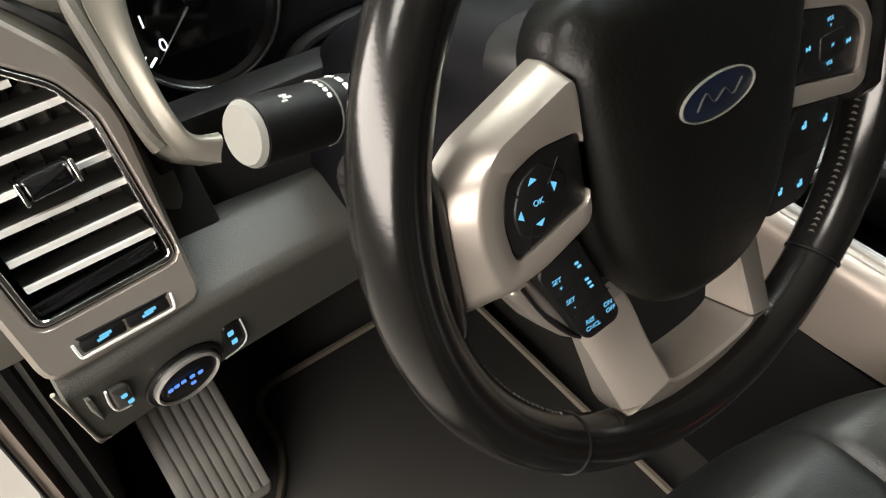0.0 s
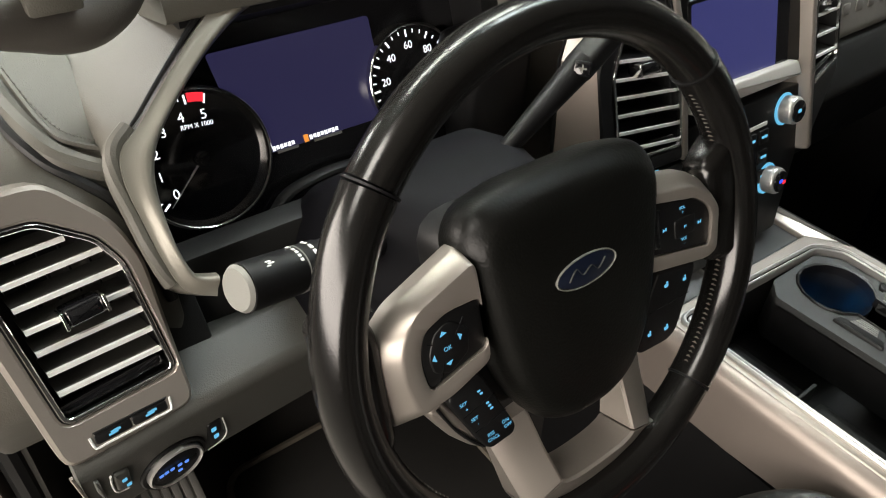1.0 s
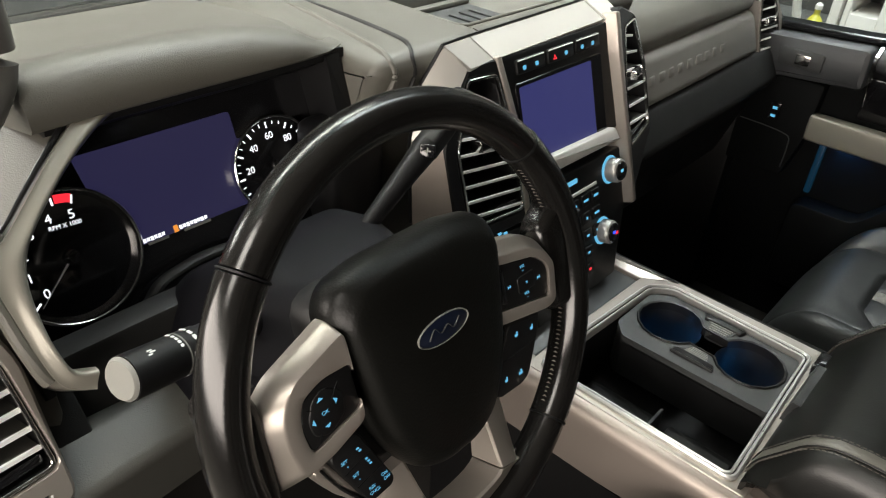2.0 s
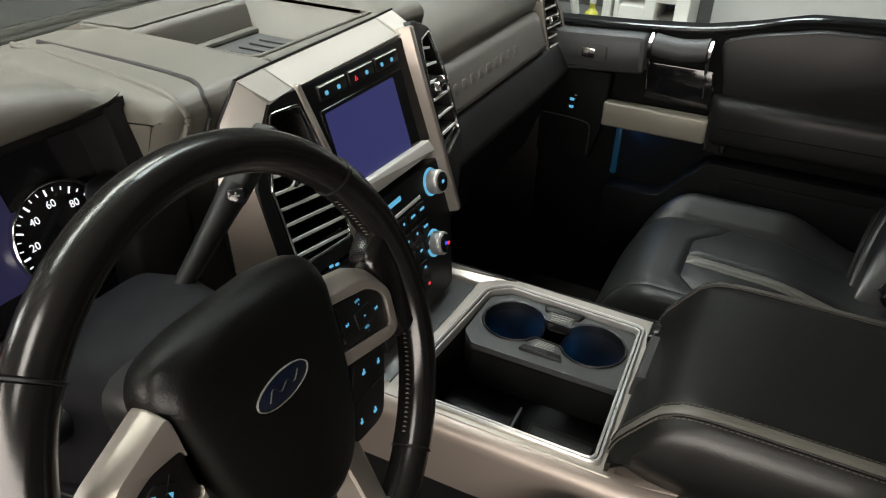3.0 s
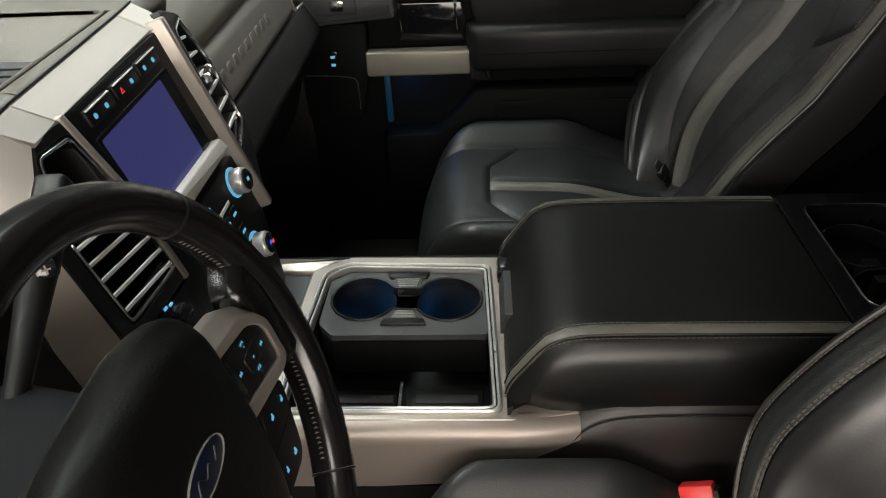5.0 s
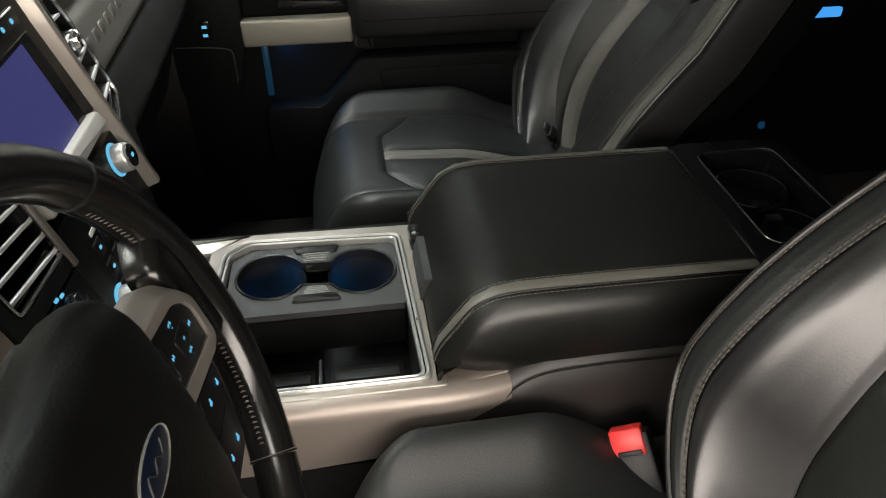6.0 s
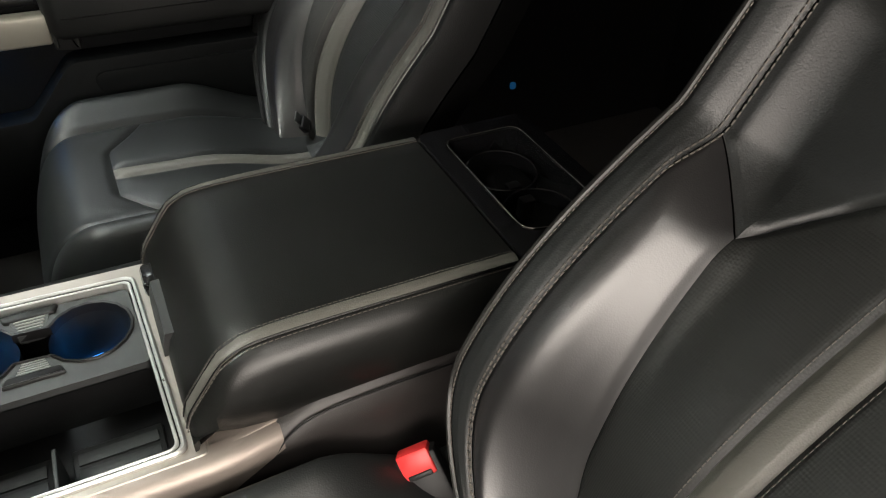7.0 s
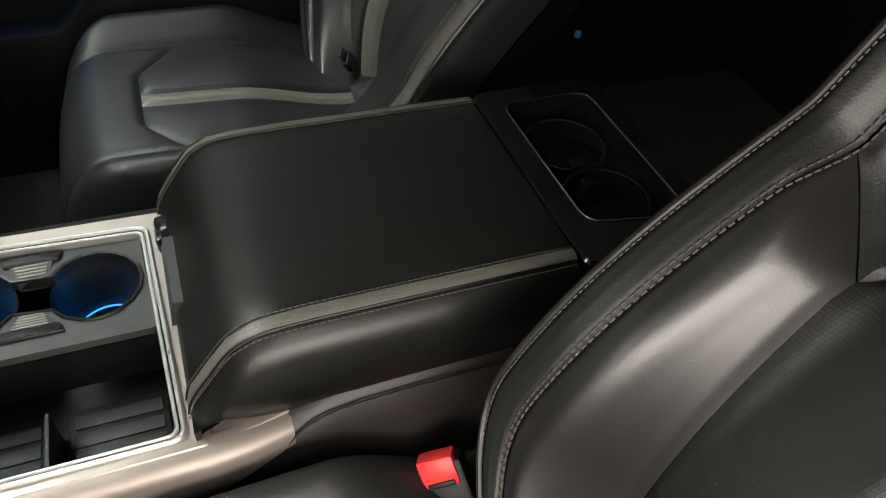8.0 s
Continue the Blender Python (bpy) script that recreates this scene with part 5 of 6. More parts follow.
part("lower_side", loft([[(-0.170, 0.74, 0.555), (-0.160, 0.74, 0.22), (0.165, 0.74, 0.22), (0.15, 0.74, 0.555)],
                         [(-0.170, 0.30, 0.555), (-0.160, 0.30, 0.22), (0.165, 0.30, 0.22), (0.15, 0.30, 0.555)],
                         [(-0.158, 0.21, 0.555), (-0.160, 0.21, 0.22), (0.160, 0.21, 0.22), (0.15, 0.21, 0.555)]]), M_BLACK, con)
# padded rear body below the armrest
rb = []
for y, top in ((0.222, 0.662), (0.205, 0.678), (0.17, 0.690), (0.10, 0.694), (0.0, 0.695), (-0.26, 0.70)):
    skew = 0.085 * max(0.0, min(1.0, (y - 0.08) / 0.13))
    sec = rounded([(-0.170, 0.22), (0.152, 0.22), (0.152, top), (-0.158, top), (-0.1745, top - 0.035)], [0.02, 0.02, 0.02, 0.014, 0.02], 4)
    rb.append([(x, y + skew * max(0.0, min(1.0, (0.668 - z) / 0.07)), z) for x, z in sec])
part("rear_body", loft(rb), M_CONSOLE, con, "black padded console side")
part("seam", tube(smooth_path([(-0.1745, 0.225, 0.640), (-0.171, 0.205, 0.662), (-0.169, 0.17, 0.676), (-0.169, 0.10, 0.681), (-0.169, 0.0, 0.682), (-0.169, -0.25, 0.687)], 5), 0.0013, 6), M_BLACK, con)

arm = thing("armrest", "padded black armrest lid edged with grey leather strips", "armrest")


def arm_section(y, top, w, zb, drop=0.0):
    """Cross-section of the lid: flat top, soft sides."""
    return [(x, y + dy, z) for x, z, dy in [(-w, zb, 0), (-w - 0.012, zb + 0.3 * (top - zb), 0), (-w - 0.010, top - 0.030, 0), (-w + 0.002, top - 0.010, 0), (-w + 0.018, top - 0.001, 0), (-w + 0.05, top, 0), (0, top + 0.0005, 0),
                                          (w - 0.05, top, 0), (w - 0.018, top - 0.001, 0), (w - 0.002, top - 0.010, 0), (w + 0.010, top - 0.030, 0), (w + 0.012, zb + 0.3 * (top - zb), 0), (w, zb, 0)]]


ARM = [(0.296, 0.692, 0.686), (0.290, 0.712, 0.684), (0.270, 0.742, 0.680), (0.252, 0.766, 0.674), (0.232, 0.778, 0.668), (0.205, 0.782, 0.662), (0.15, 0.783, 0.66), (0.0, 0.782, 0.66), (-0.074, 0.781, 0.66)]
part("lid_body", loft([arm_section(y, t, 0.150, zb) for y, t, zb in ARM]), M_ARM, arm, "soft black leather lid")


def arm_strip(s):
    rows = []
    for y, t, zb in ARM:
        o = 0.0016
        b = o if y > 0.24 else 0
        rows.append([(s * 0.1395, y + b, t - 0.0036 + o), (s * 0.1370, y + b, t - 0.0018 + o), (s * 0.1335, y + b, t - 0.0008 + o), (s * 0.1280, y + b, t - 0.0004 + o),
                     (s * 0.1280, y, t - 0.006), (s * 0.1395, y, t - 0.010)])
    return loft(rows)


def arm_line(x, dz, off=0.002):
    return smooth_path([(x, y + (0.0018 if y > 0.24 else 0), t + dz + off) for y, t, zb in ARM], 3)


def stitch_line(path, gap=0.006, length=0.0038, r=0.0007):
    """Short threads set along a line."""
    bm = bmesh.new()
    path = [Vector(p) for p in path]
    dist = [0.0]
    for a, b in zip(path, path[1:]):
        dist.append(dist[-1] + (b - a).length)

    def at(s):
        s = min(max(s, 0), dist[-1])
        for i in range(len(dist) - 1):
            if s <= dist[i + 1]:
                f = (s - dist[i]) / max(dist[i + 1] - dist[i], 1e-9)
                return path[i].lerp(path[i + 1], f)
        return path[-1]
    s = 0.0
    while s < dist[-1] - length:
        tube_into(bm, [at(s), at(s + length / 2), at(s + length)], r, 4)
        s += gap
    return bm


for s in (-1, 1):
    part("grey_strip", arm_strip(s), M_ACCENT, arm, "grey leather edging strip")
    part("stitching", stitch_line(arm_line(s * 0.1245, -0.0003, 0.0006)), M_STITCH, arm)
    part("stitching", stitch_line(arm_line(s * 0.1440, -0.0062, 0.0010)), M_STITCH, arm)
    part("seam", tube(arm_line(s * 0.1272, -0.0003, 0.0004), 0.0012, 5), M_BLACK, arm)
    part("seam", tube(arm_line(s * 0.1402, -0.0036, 0.0006), 0.0012, 5), M_BLACK, arm)
part("front_plate", loft([[(x, 0.3005, 0.688), (x, 0.2990, 0.704), (x, 0.2945, 0.720), (x, 0.280, 0.720), (x, 0.280, 0.688)] for x in (-0.036, -0.032, 0.052, 0.056)]), M_LINER, arm, "plain grey plate below the lid's front edge")
part("latch", box(0.060, 0.278, 0.690, 0.100, 0.3030, 0.714, 0.006), M_GLOSS, arm, "dark release latch")
# rear cup holders behind the lid
rcu = thing("rear_cup_holder", "gloss black rear cup holder with chrome edging", "cup holder")
MRC = axes((0, 0, 0.777), (1, 0, 0), (0, 1, 0))
rc_out = rounded([(-0.150, -0.255), (0.150, -0.255), (0.150, -0.079), (-0.150, -0.079)], 0.02, 4)
rc_in = rounded([(-0.115, -0.225), (0.118, -0.225), (0.118, -0.11), (-0.095, -0.11)], 0.02, 4)
part("frame", ring(rc_out, rc_in, -0.09, 0.0, MRC, 0.003), M_GLOSS, rcu)
part("well", slab(rc_in, -0.07, -0.06, MRC, 0.0), M_BLACK, rcu)
for cx in (-0.045, 0.055):
    part("cup_ring", ring(ngon(cx, -0.168, 0.050, n=36), ngon(cx, -0.168, 0.047, n=36), -0.045, -0.022, MRC, 0.001), M_GLOSS, rcu)
part("chrome_edging", ring(inset(rc_in, -0.0016), inset(rc_in, 0.0006), -0.003, 0.0012, MRC, 0.0005), M_CHROME, rcu, "thin chrome edging")
for sx in (-0.012, 0.022):
    part("grip_pad", box(sx - 0.008, -0.178, 0.722, sx + 0.008, -0.158, 0.752, 0.003), M_BLACK, rcu)

# ---- seats ----
def lerp(a, b, s):
    return a + (b - a) * s


def seat(name, x0, y0, tilt, label, lift=0.0, W=0.262, set_back=0.014, foot=0.534, back_width=(0.337, 0.252, 0.0), bolster=(0.070, 0.75), fall=0.86, stripe=(-0.05, 0.05), thick=0.17, grey_edge=False, sewn=(-1, 1), bow=(0.0, 1.0), rear=-0.02, cheek=(0.034, 0.80, 0.84), shelf=None):
    s = thing(name, label, "car seat", "front seats")
    a_ = radians(tilt)
    H, L = 0.66, 0.50

    def cushion(u, v, off=0.0):
        """u -1..1 across, v 0 rear .. 1 front, over the nose."""
        y = rear + (L - 0.02 - rear) * min(v, 1.0)
        au = abs(u)
        k = min(1.0, max(0.0, (v - 0.12) / 0.34))
        k = k * k * (3 - 2 * k)
        bol = cheek[0] * k * math.exp(-((au - cheek[1]) / 0.17) ** 2)
        side = -0.12 * max(0, (au - cheek[2]) / (1 - cheek[2])) ** 2
        dish = -0.022 * (1 - min(1, v / 0.7)) * (1 - au)
        nose = -0.14 * max(0, (v - 0.78) / 0.22) ** 2.2
        y -= 0.02 * max(0, (v - 0.80) / 0.20) ** 3
        y -= 0.12 * au ** 5 * max(0, v) ** 2
        z = 0.545 + 0.03 * k + lift + bol + side + dish + nose + off
        wv = W * (1.0 - 0.04 * v - 0.06 * max(0, (v - 0.80) / 0.20) ** 2)
        return Vector((x0 + u * wv, y0 + y, z))

    def back(u, v, off=0.0):
        """u -1..1 across, v 0 bottom .. 1 top."""
        au = abs(u)
        h = H * v
        wid = (lerp(back_width[0], back_width[1], v ** 1.3) - back_width[2] * max(0, (0.28 - v) / 0.28) ** 2) * (1 - 0.25 * max(0, (v - 0.9) / 0.1) ** 2)
        if shelf:
            k = min(1.0, max(0.0, (v - 0.58) / 0.14))
            f = min(1, max(0, (au - shelf[0] - shelf[3] * k * k * (3 - 2 * k)) / shelf[1]))
            bol = bolster[0] * (f * f * (3 - 2 * f) + shelf[2] * max(0, au - 0.55)) * (1 - 0.5 * v)
        else:
            bol = bolster[0] * math.exp(-((au - bolster[1]) / 0.30) ** 2) * (1 - 0.5 * v)
        side = -thick * max(0, (au - fall) / (1 - fall)) ** 1.7
        lumbar = 0.016 * math.sin(min(1, v / 0.7) * math.pi) * (1 - au)
        top = -0.10 * max(0, (v - 0.90) / 0.10) ** 2
        n = 0.018 + 0.03 * v + bol + side + lumbar + top + off + bow[0] * math.sin(min(1, v / bow[1]) * math.pi)
        return Vector((x0 + u * wid, y0 - set_back - h * math.sin(a_) + n * math.cos(a_), foot + h * math.cos(a_) + n * math.sin(a_)))

    def piece(name, surf, uf, vf, size, nu, nv, mat, seams="lrbt", depth=0.006, w=0.0055, puff=0.003, label=""):
        """One upholstered piece: it swells a little and sinks into the seams along its edges. size: its metres across and along."""
        def fn(a, b):
            d = min([9.0] + [x for c, x in zip("lrbt", (a * size[0], (1 - a) * size[0], b * size[1], (1 - b) * size[1])) if c in seams])
            off = -depth * math.exp(-(d / w) ** 2) + puff * (1 - math.exp(-(d / 0.03) ** 2))
            v = vf(a, b)
            return surf(uf(a, v), v, off)
        ob = part(name, sheet(fn, nu, nv), mat, s, label, smooth=60)
        return ob

    vt = lambda a: 0.70 - 0.11 * max(0, (a - 0.45) / 0.55)
    ui = lambda v: 0.31 + 0.29 * min(v, 0.62)
    vb = lambda a: 0.745 - 0.13 * max(0, (a - 0.45) / 0.55) ** 1.2
    for g in (-1, 1):
        inner = stripe[1] if g > 0 else -stripe[0]
        # cushion
        piece("cushion_side", cushion, lambda a, v: g * lerp(0.58, 1.0, a), lambda a, b: b, (0.11, 0.5), 26, 70, M_LEATHER, "l")
        piece("cushion_insert", cushion, lambda a, v: g * lerp(0.065, 0.58, a), lambda a, b: b * vt(a), (0.13, 0.34), 28, 50, M_LEATHER, "lrt")
        piece("cushion_front", cushion, lambda a, v: g * lerp(0.0, 0.58, a), lambda a, b: lerp(vt(a), 1.0, b), (0.15, 0.15), 24, 30, M_LEATHER, "rb")
        # backrest
        piece("back_insert", back, lambda a, v: g * lerp(inner, ui(v), a), lambda a, b: b * vb(a), (0.11, 0.48), 26, 80, M_PERF, "lrt", label="perforated black leather insert")
        piece("back_bolster", back, lambda a, v: g * lerp(ui(v), 0.75, a), lambda a, b: b * (0.615 + 0.095 * a), (0.09, 0.44), 30, 90, M_BOLSTER, "lrt", 0.005, 0.005, 0.007, label="black leather bolster with its sheen raised")
        piece("back_shoulder", back, lambda a, v: g * lerp(0.489, 0.75, a), lambda a, b: lerp(0.615 + 0.095 * a, 1.0, b), (0.07, 0.22), 20, 50, M_LEATHER, "rb", 0.008, 0.007)
        piece("back_top", back, lambda a, v: g * lerp(0.0, 0.489, a), lambda a, b: lerp(vb(a), 1.0, b), (0.13, 0.18), 26, 44, M_LEATHER, "b", 0.007)
        piece("back_edge_strip", back, lambda a, v: g * lerp(0.75, 0.885, a), lambda a, b: b, (0.04, 0.66), 14, 100, M_ACCENT if grey_edge and g < 0 else M_LEATHER, "lr", 0.004, 0.004, 0.005, "grey edge strip between two seams" if grey_edge and g < 0 else "black edge strip between two seams")
        piece("back_side", back, lambda a, v: g * lerp(0.885, 1.0, a), lambda a, b: b, (0.1, 0.66), 16, 70, M_SEATSIDE, "l", 0.003, 0.004)
        for u, o in ((0.757, 0.0005), (0.738, 0.0015)) if g in sewn else ():
            part("stitching", stitch_line([back(g * u, v / 70, o - 0.0012) for v in range(3, 69)], 0.0075, 0.0052, 0.0010), M_STITCH, s)
        if g in sewn:
            part("stitching", stitch_line([back(g * 0.872, v / 70, 0.0008) for v in range(3, 69)], 0.0058, 0.004, 0.0008), M_STITCH, s)
            part("piping", tube([back(g * 0.888, v / 70, 0.0004) for v in range(0, 71)], 0.0026, 6), M_PIPING, s)
        part("stitching", stitch_line([back(g * (inner + 0.02), v / 70, 0.001) for v in range(2, 52)], 0.006, 0.004, 0.0006), M_STITCH, s)
    piece("cushion_stripe", cushion, lambda a, v: lerp(-0.065, 0.065, a), lambda a, b: b * 0.70, (0.034, 0.35), 14, 50, M_ACCENT, "lrt", label="grey leather centre stripe")
    piece("back_stripe", back, lambda a, v: lerp(stripe[0], stripe[1], a), lambda a, b: b * 0.745, (0.034, 0.48), 14, 80, M_ACCENT, "lrt", label="grey leather centre stripe")
    part("cushion_base", box(x0 - 0.235, y0 - 0.02, 0.30, x0 + 0.235, y0 + 0.38, 0.50, 0.03), M_BLACK, s)
    rear = []
    for v in range(0, 21):
        l, r = back(-1, v / 20), back(1, v / 20)
        deep = max(0.3 * thick, 0.165 - thick)
        o, tuck = Vector((0, -deep * math.cos(a_), -deep * math.sin(a_))), Vector((0.07, 0, 0))
        rear.append([l, l + o + tuck, r + o - tuck, r])
    part("back_shell", loft(rear, closed=False, caps=False), M_SEATSIDE, s)
    return s


seat("driver_seat", -0.450, 0.0, 29.94, "black leather driver's seat with a grey centre stripe and taupe stitching", 0.032, 0.272, 0.0064, 0.540, (0.2343, 0.2548, 0.2002), (0.0788, 0.0), 0.90, (-0.13, 0.01), bow=(0.0569, 0.7197), cheek=(0.046, 0.90, 0.92), shelf=(0.3598, 0.32, 0.90, 0.20))
seat("passenger_seat", 0.54, 0.0, 24.98, "black leather passenger seat with a grey stripe and grey edge strip", 0.0, 0.266, 0.1118, 0.4849, back_width=(0.3282, 0.3126, 0.20), bolster=(0.0968, 0.0), fall=0.936, stripe=(0.2135, 0.3074), thick=0.062, grey_edge=True, sewn=(-1,), bow=(0.0246, 0.5529), rear=-0.10, shelf=(0.17, 0.35, 0.5922, 0.0))
bk = thing("seat_belt_buckle", "black seat belt buckle with a red release button", "seat belt buckle")
MBK = axes((-0.216, 0.088, 0.620), (-0.43, -0.88, 0.22), (0.50, -0.10, 0.85)) @ Matrix.Rotation(radians(16), 4, "Z")
part("body", box(-0.025, -0.085, -0.022, 0.025, -0.004, 0.0035, 0.005, MBK), M_BLACK, bk)
part("release_button", box(-0.019, -0.030, -0.016, 0.019, 0.002, 0.006, 0.003, MBK), M_RED, bk, "red release button")
part("slot", box(-0.014, -0.029, 0.002, 0.014, -0.023, 0.0075, 0.001, MBK), M_BLACK, bk)

# belt tongue and leather fold where the passenger cushion meets the backrest
tng = thing("seat_belt_tongue", "metal seat belt tongue tucked behind the passenger cushion", "seat belt")
MTG = axes((0.60, -0.045, 0.570), (0.75, -0.35, 0.25), (0.2, 0.5, 0.85))
part("plate", box(-0.012, -0.004, -0.002, 0.012, 0.014, 0.002, 0.0015, MTG), M_LINER, tng, "dull metal plate")
part("grip", box(-0.016, -0.026, -0.006, 0.016, -0.004, 0.006, 0.003, MTG), M_BLACK, tng)
part("webbing", box(-0.021, -0.075, -0.0015, 0.021, -0.030, 0.0015, 0.001, MTG), M_RUBBER, tng)
fold = thing("seat_cover_flap", "creased black leather flap at the rear of the passenger cushion", "seat cover flap")
part("flap", sheet(lambda a, b: Vector((0.44 + 0.11 * a, -0.030 - 0.06 * b - 0.01 * a, 0.540 + 0.018 * b * b + 0.005 * math.sin(a * 9) * b + 0.004 * math.sin(a * 17 + 1) * b)), 24, 10), M_LEATHER, fold)

# ---- passenger door ----
door = thing("passenger_door", "black trimmed passenger door with a silver pull handle", "car door")
DX = 0.86
sill = [(0.80, 0.905), (0.69, 0.912), (0.55, 0.918), (0.40, 0.930), (0.30, 0.950), (0.20, 0.975), (0.0, 0.985), (-0.25, 0.99)]
pan = [(-0.25, 0.18), (0.80, 0.18)] + sill
part("panel", prism(pan, DX, DX + 0.07, 0.0), M_DOOR, door)
part("sill_trim", tube(smooth_path([(DX - 0.002, y, z) for y, z in sill], 5), 0.007, 8), M_GLOSS, door)
part("upper_pad", prism(rounded([(0.36, 0.92), (0.33, 0.80), (0.30, 0.785), (-0.22, 0.80), (-0.22, 0.975), (0.18, 0.965), (0.29, 0.942)], 0.02, 4), DX - 0.035, DX + 0.01, 0.006), M_DOORPAD, door)


def arm_section(y, k):
    """Cross-section of the padded arm rest at y; k scales it down at the front end."""
    pts = rounded([(0.075, 0.0), (0.058, 0.058), (0.004, 0.052), (0.0, 0.0), (0.003, -0.046), (0.075, -0.058)], [0.0, 0.012, 0.022, 0.03, 0.012, 0.0], 4)
    return [(DX - 0.072 + 0.075 * (1 - k) + x * k, y, 0.757 + z * (0.55 + 0.45 * k)) for x, z in pts]


part("arm_pad", loft([arm_section(y, k) for y, k in ((0.352, 0.35), (0.350, 0.62), (0.342, 0.85), (0.325, 1.0), (0.10, 1.0), (-0.20, 1.0))]), M_DOORPAD, door, "padded black arm rest")
part("arm_seam", tube(smooth_path([(DX - 0.0695, 0.322, 0.752), (DX - 0.0712, 0.30, 0.752), (DX - 0.0712, 0.10, 0.753), (DX - 0.0712, -0.20, 0.754)], 3), 0.0013, 5), M_GLOSS, door)
part("switch_block", prism(rounded([(0.73, 0.900), (0.505, 0.912), (0.50, 0.830), (0.73, 0.812)], 0.014, 4), DX - 0.055, DX + 0.01, 0.012), M_DOORTOP, door, "cool grey switch panel")
sp = part("switch_plate", box(DX - 0.059, 0.585, 0.845, DX - 0.052, 0.675, 0.882, 0.006), M_LINER, door)
part("switch_rocker", box(DX - 0.063, 0.610, 0.853, DX - 0.056, 0.640, 0.875, 0.003), M_CHROME, sp)
part("recess", prism(rounded([(0.50, 0.85), (0.36, 0.85), (0.345, 0.76), (0.50, 0.76)], 0.008, 3), DX - 0.008, DX + 0.01, 0.003), M_GLOSS, door)
rel = part("release_lever", loft([[(DX - 0.040 - d, y, 0.915 + k), (DX - 0.052 - d, y, 0.900 + k), (DX - 0.054 - d, y, 0.884 + k), (DX - 0.040 - d, y, 0.872 + k), (DX - 0.012, y, 0.875 + k), (DX - 0.012, y, 0.915 + k)] for y, d, k in ((0.492, 0.0, 0.0), (0.47, 0.002, -0.003), (0.435, 0.004, -0.005), (0.40, 0.002, -0.001), (0.380, 0.0, 0.004))]), M_DOORTOP, door, "satin grey release lever", 60)
for y in (0.497, 0.374):
    part("chrome_end", loft([[(DX - 0.030, y + dy, 0.918), (DX - 0.053, y + dy, 0.903), (DX - 0.056, y + dy, 0.880), (DX - 0.040, y + dy, 0.848), (DX - 0.030, y + dy, 0.848)] for dy in (-0.0032, 0.0032)]), M_CHROME, rel)
    part("chrome_line", tube([(DX - 0.040, y, 0.850), (DX - 0.012, y - 0.002, 0.79)], 0.0012, 6), M_CHROME, rel)
part("pull_bar", box(DX - 0.052, 0.345, 0.700, DX - 0.020, 0.577, 0.757, 0.006, None, 3), M_FRAME, door, "satin silver pull bar")
part("pull_mount", prism(rounded([(0.345, 0.785), (0.30, 0.785), (0.30, 0.685), (0.345, 0.690)], 0.006, 3), DX - 0.06, DX, 0.008), M_DASH_DARK, door)
part("pull_mount", prism(rounded([(0.73, 0.815), (0.57, 0.82), (0.575, 0.70), (0.60, 0.60), (0.73, 0.60)], 0.01, 3), DX - 0.04, DX, 0.004), M_DOOR, door)
part("lock_switch", box(DX - 0.047, 0.640, 0.720, DX - 0.038, 0.662, 0.760, 0.003), M_GLOSS, door)
for z in (0.730, 0.748):
    part("lock_symbol", box(DX - 0.0478, 0.646, z - 0.003, DX - 0.0462, 0.656, z + 0.003, 0.0), M_CYAN, door)
part("ambient_lamp", box(DX - 0.014, 0.532, 0.57, DX - 0.003, 0.546, 0.695, 0.004), glow("ambient_blue", (0.01, 0.20, 0.42), 0.10), door, "dim blue ambient light strip")
area_lamp("door_ambient_lamp", look((DX - 0.012, 0.50, 0.692), (DX + 0.01, 0.47, 0.60)), 0.10, 0.012, 0.10, (0.03, 0.34, 1.0))
part("pocket_edge", tube(smooth_path([(DX - 0.0415, 0.72, 0.704), (DX - 0.0415, 0.66, 0.702), (DX - 0.0415, 0.617, 0.697), (DX - 0.0415, 0.604, 0.688), (DX - 0.0415, 0.602, 0.66), (DX - 0.0415, 0.603, 0.62)], 5), 0.0013, 6), M_LINER, door)
part("map_pocket", prism(rounded([(0.55, 0.56), (0.42, 0.56), (0.33, 0.665), (-0.20, 0.665), (-0.20, 0.35), (0.55, 0.35)], 0.02, 4), DX - 0.06, DX, 0.006), M_DOOR, door)
part("speaker_grille", prism(rounded([(0.30, 0.64), (-0.15, 0.64), (-0.15, 0.40), (0.22, 0.40)], 0.03, 4), DX - 0.066, DX - 0.055, 0.003), M_DOOR, door)
structure("pillar_side", box(0.84, -0.40, 0.30, 0.92, -0.25, 1.62, 0.02), M_BLACK, "dark door pillar", "pillar")
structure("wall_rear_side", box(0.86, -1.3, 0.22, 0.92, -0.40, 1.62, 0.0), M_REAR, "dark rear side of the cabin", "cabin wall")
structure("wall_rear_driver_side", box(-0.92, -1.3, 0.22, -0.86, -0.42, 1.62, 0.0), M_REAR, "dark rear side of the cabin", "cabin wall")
structure("door_sill", box(-0.93, -0.42, 0.10, -0.82, 1.1, 0.27, 0.02), M_BLACK, "black door sill plate", "door sill")
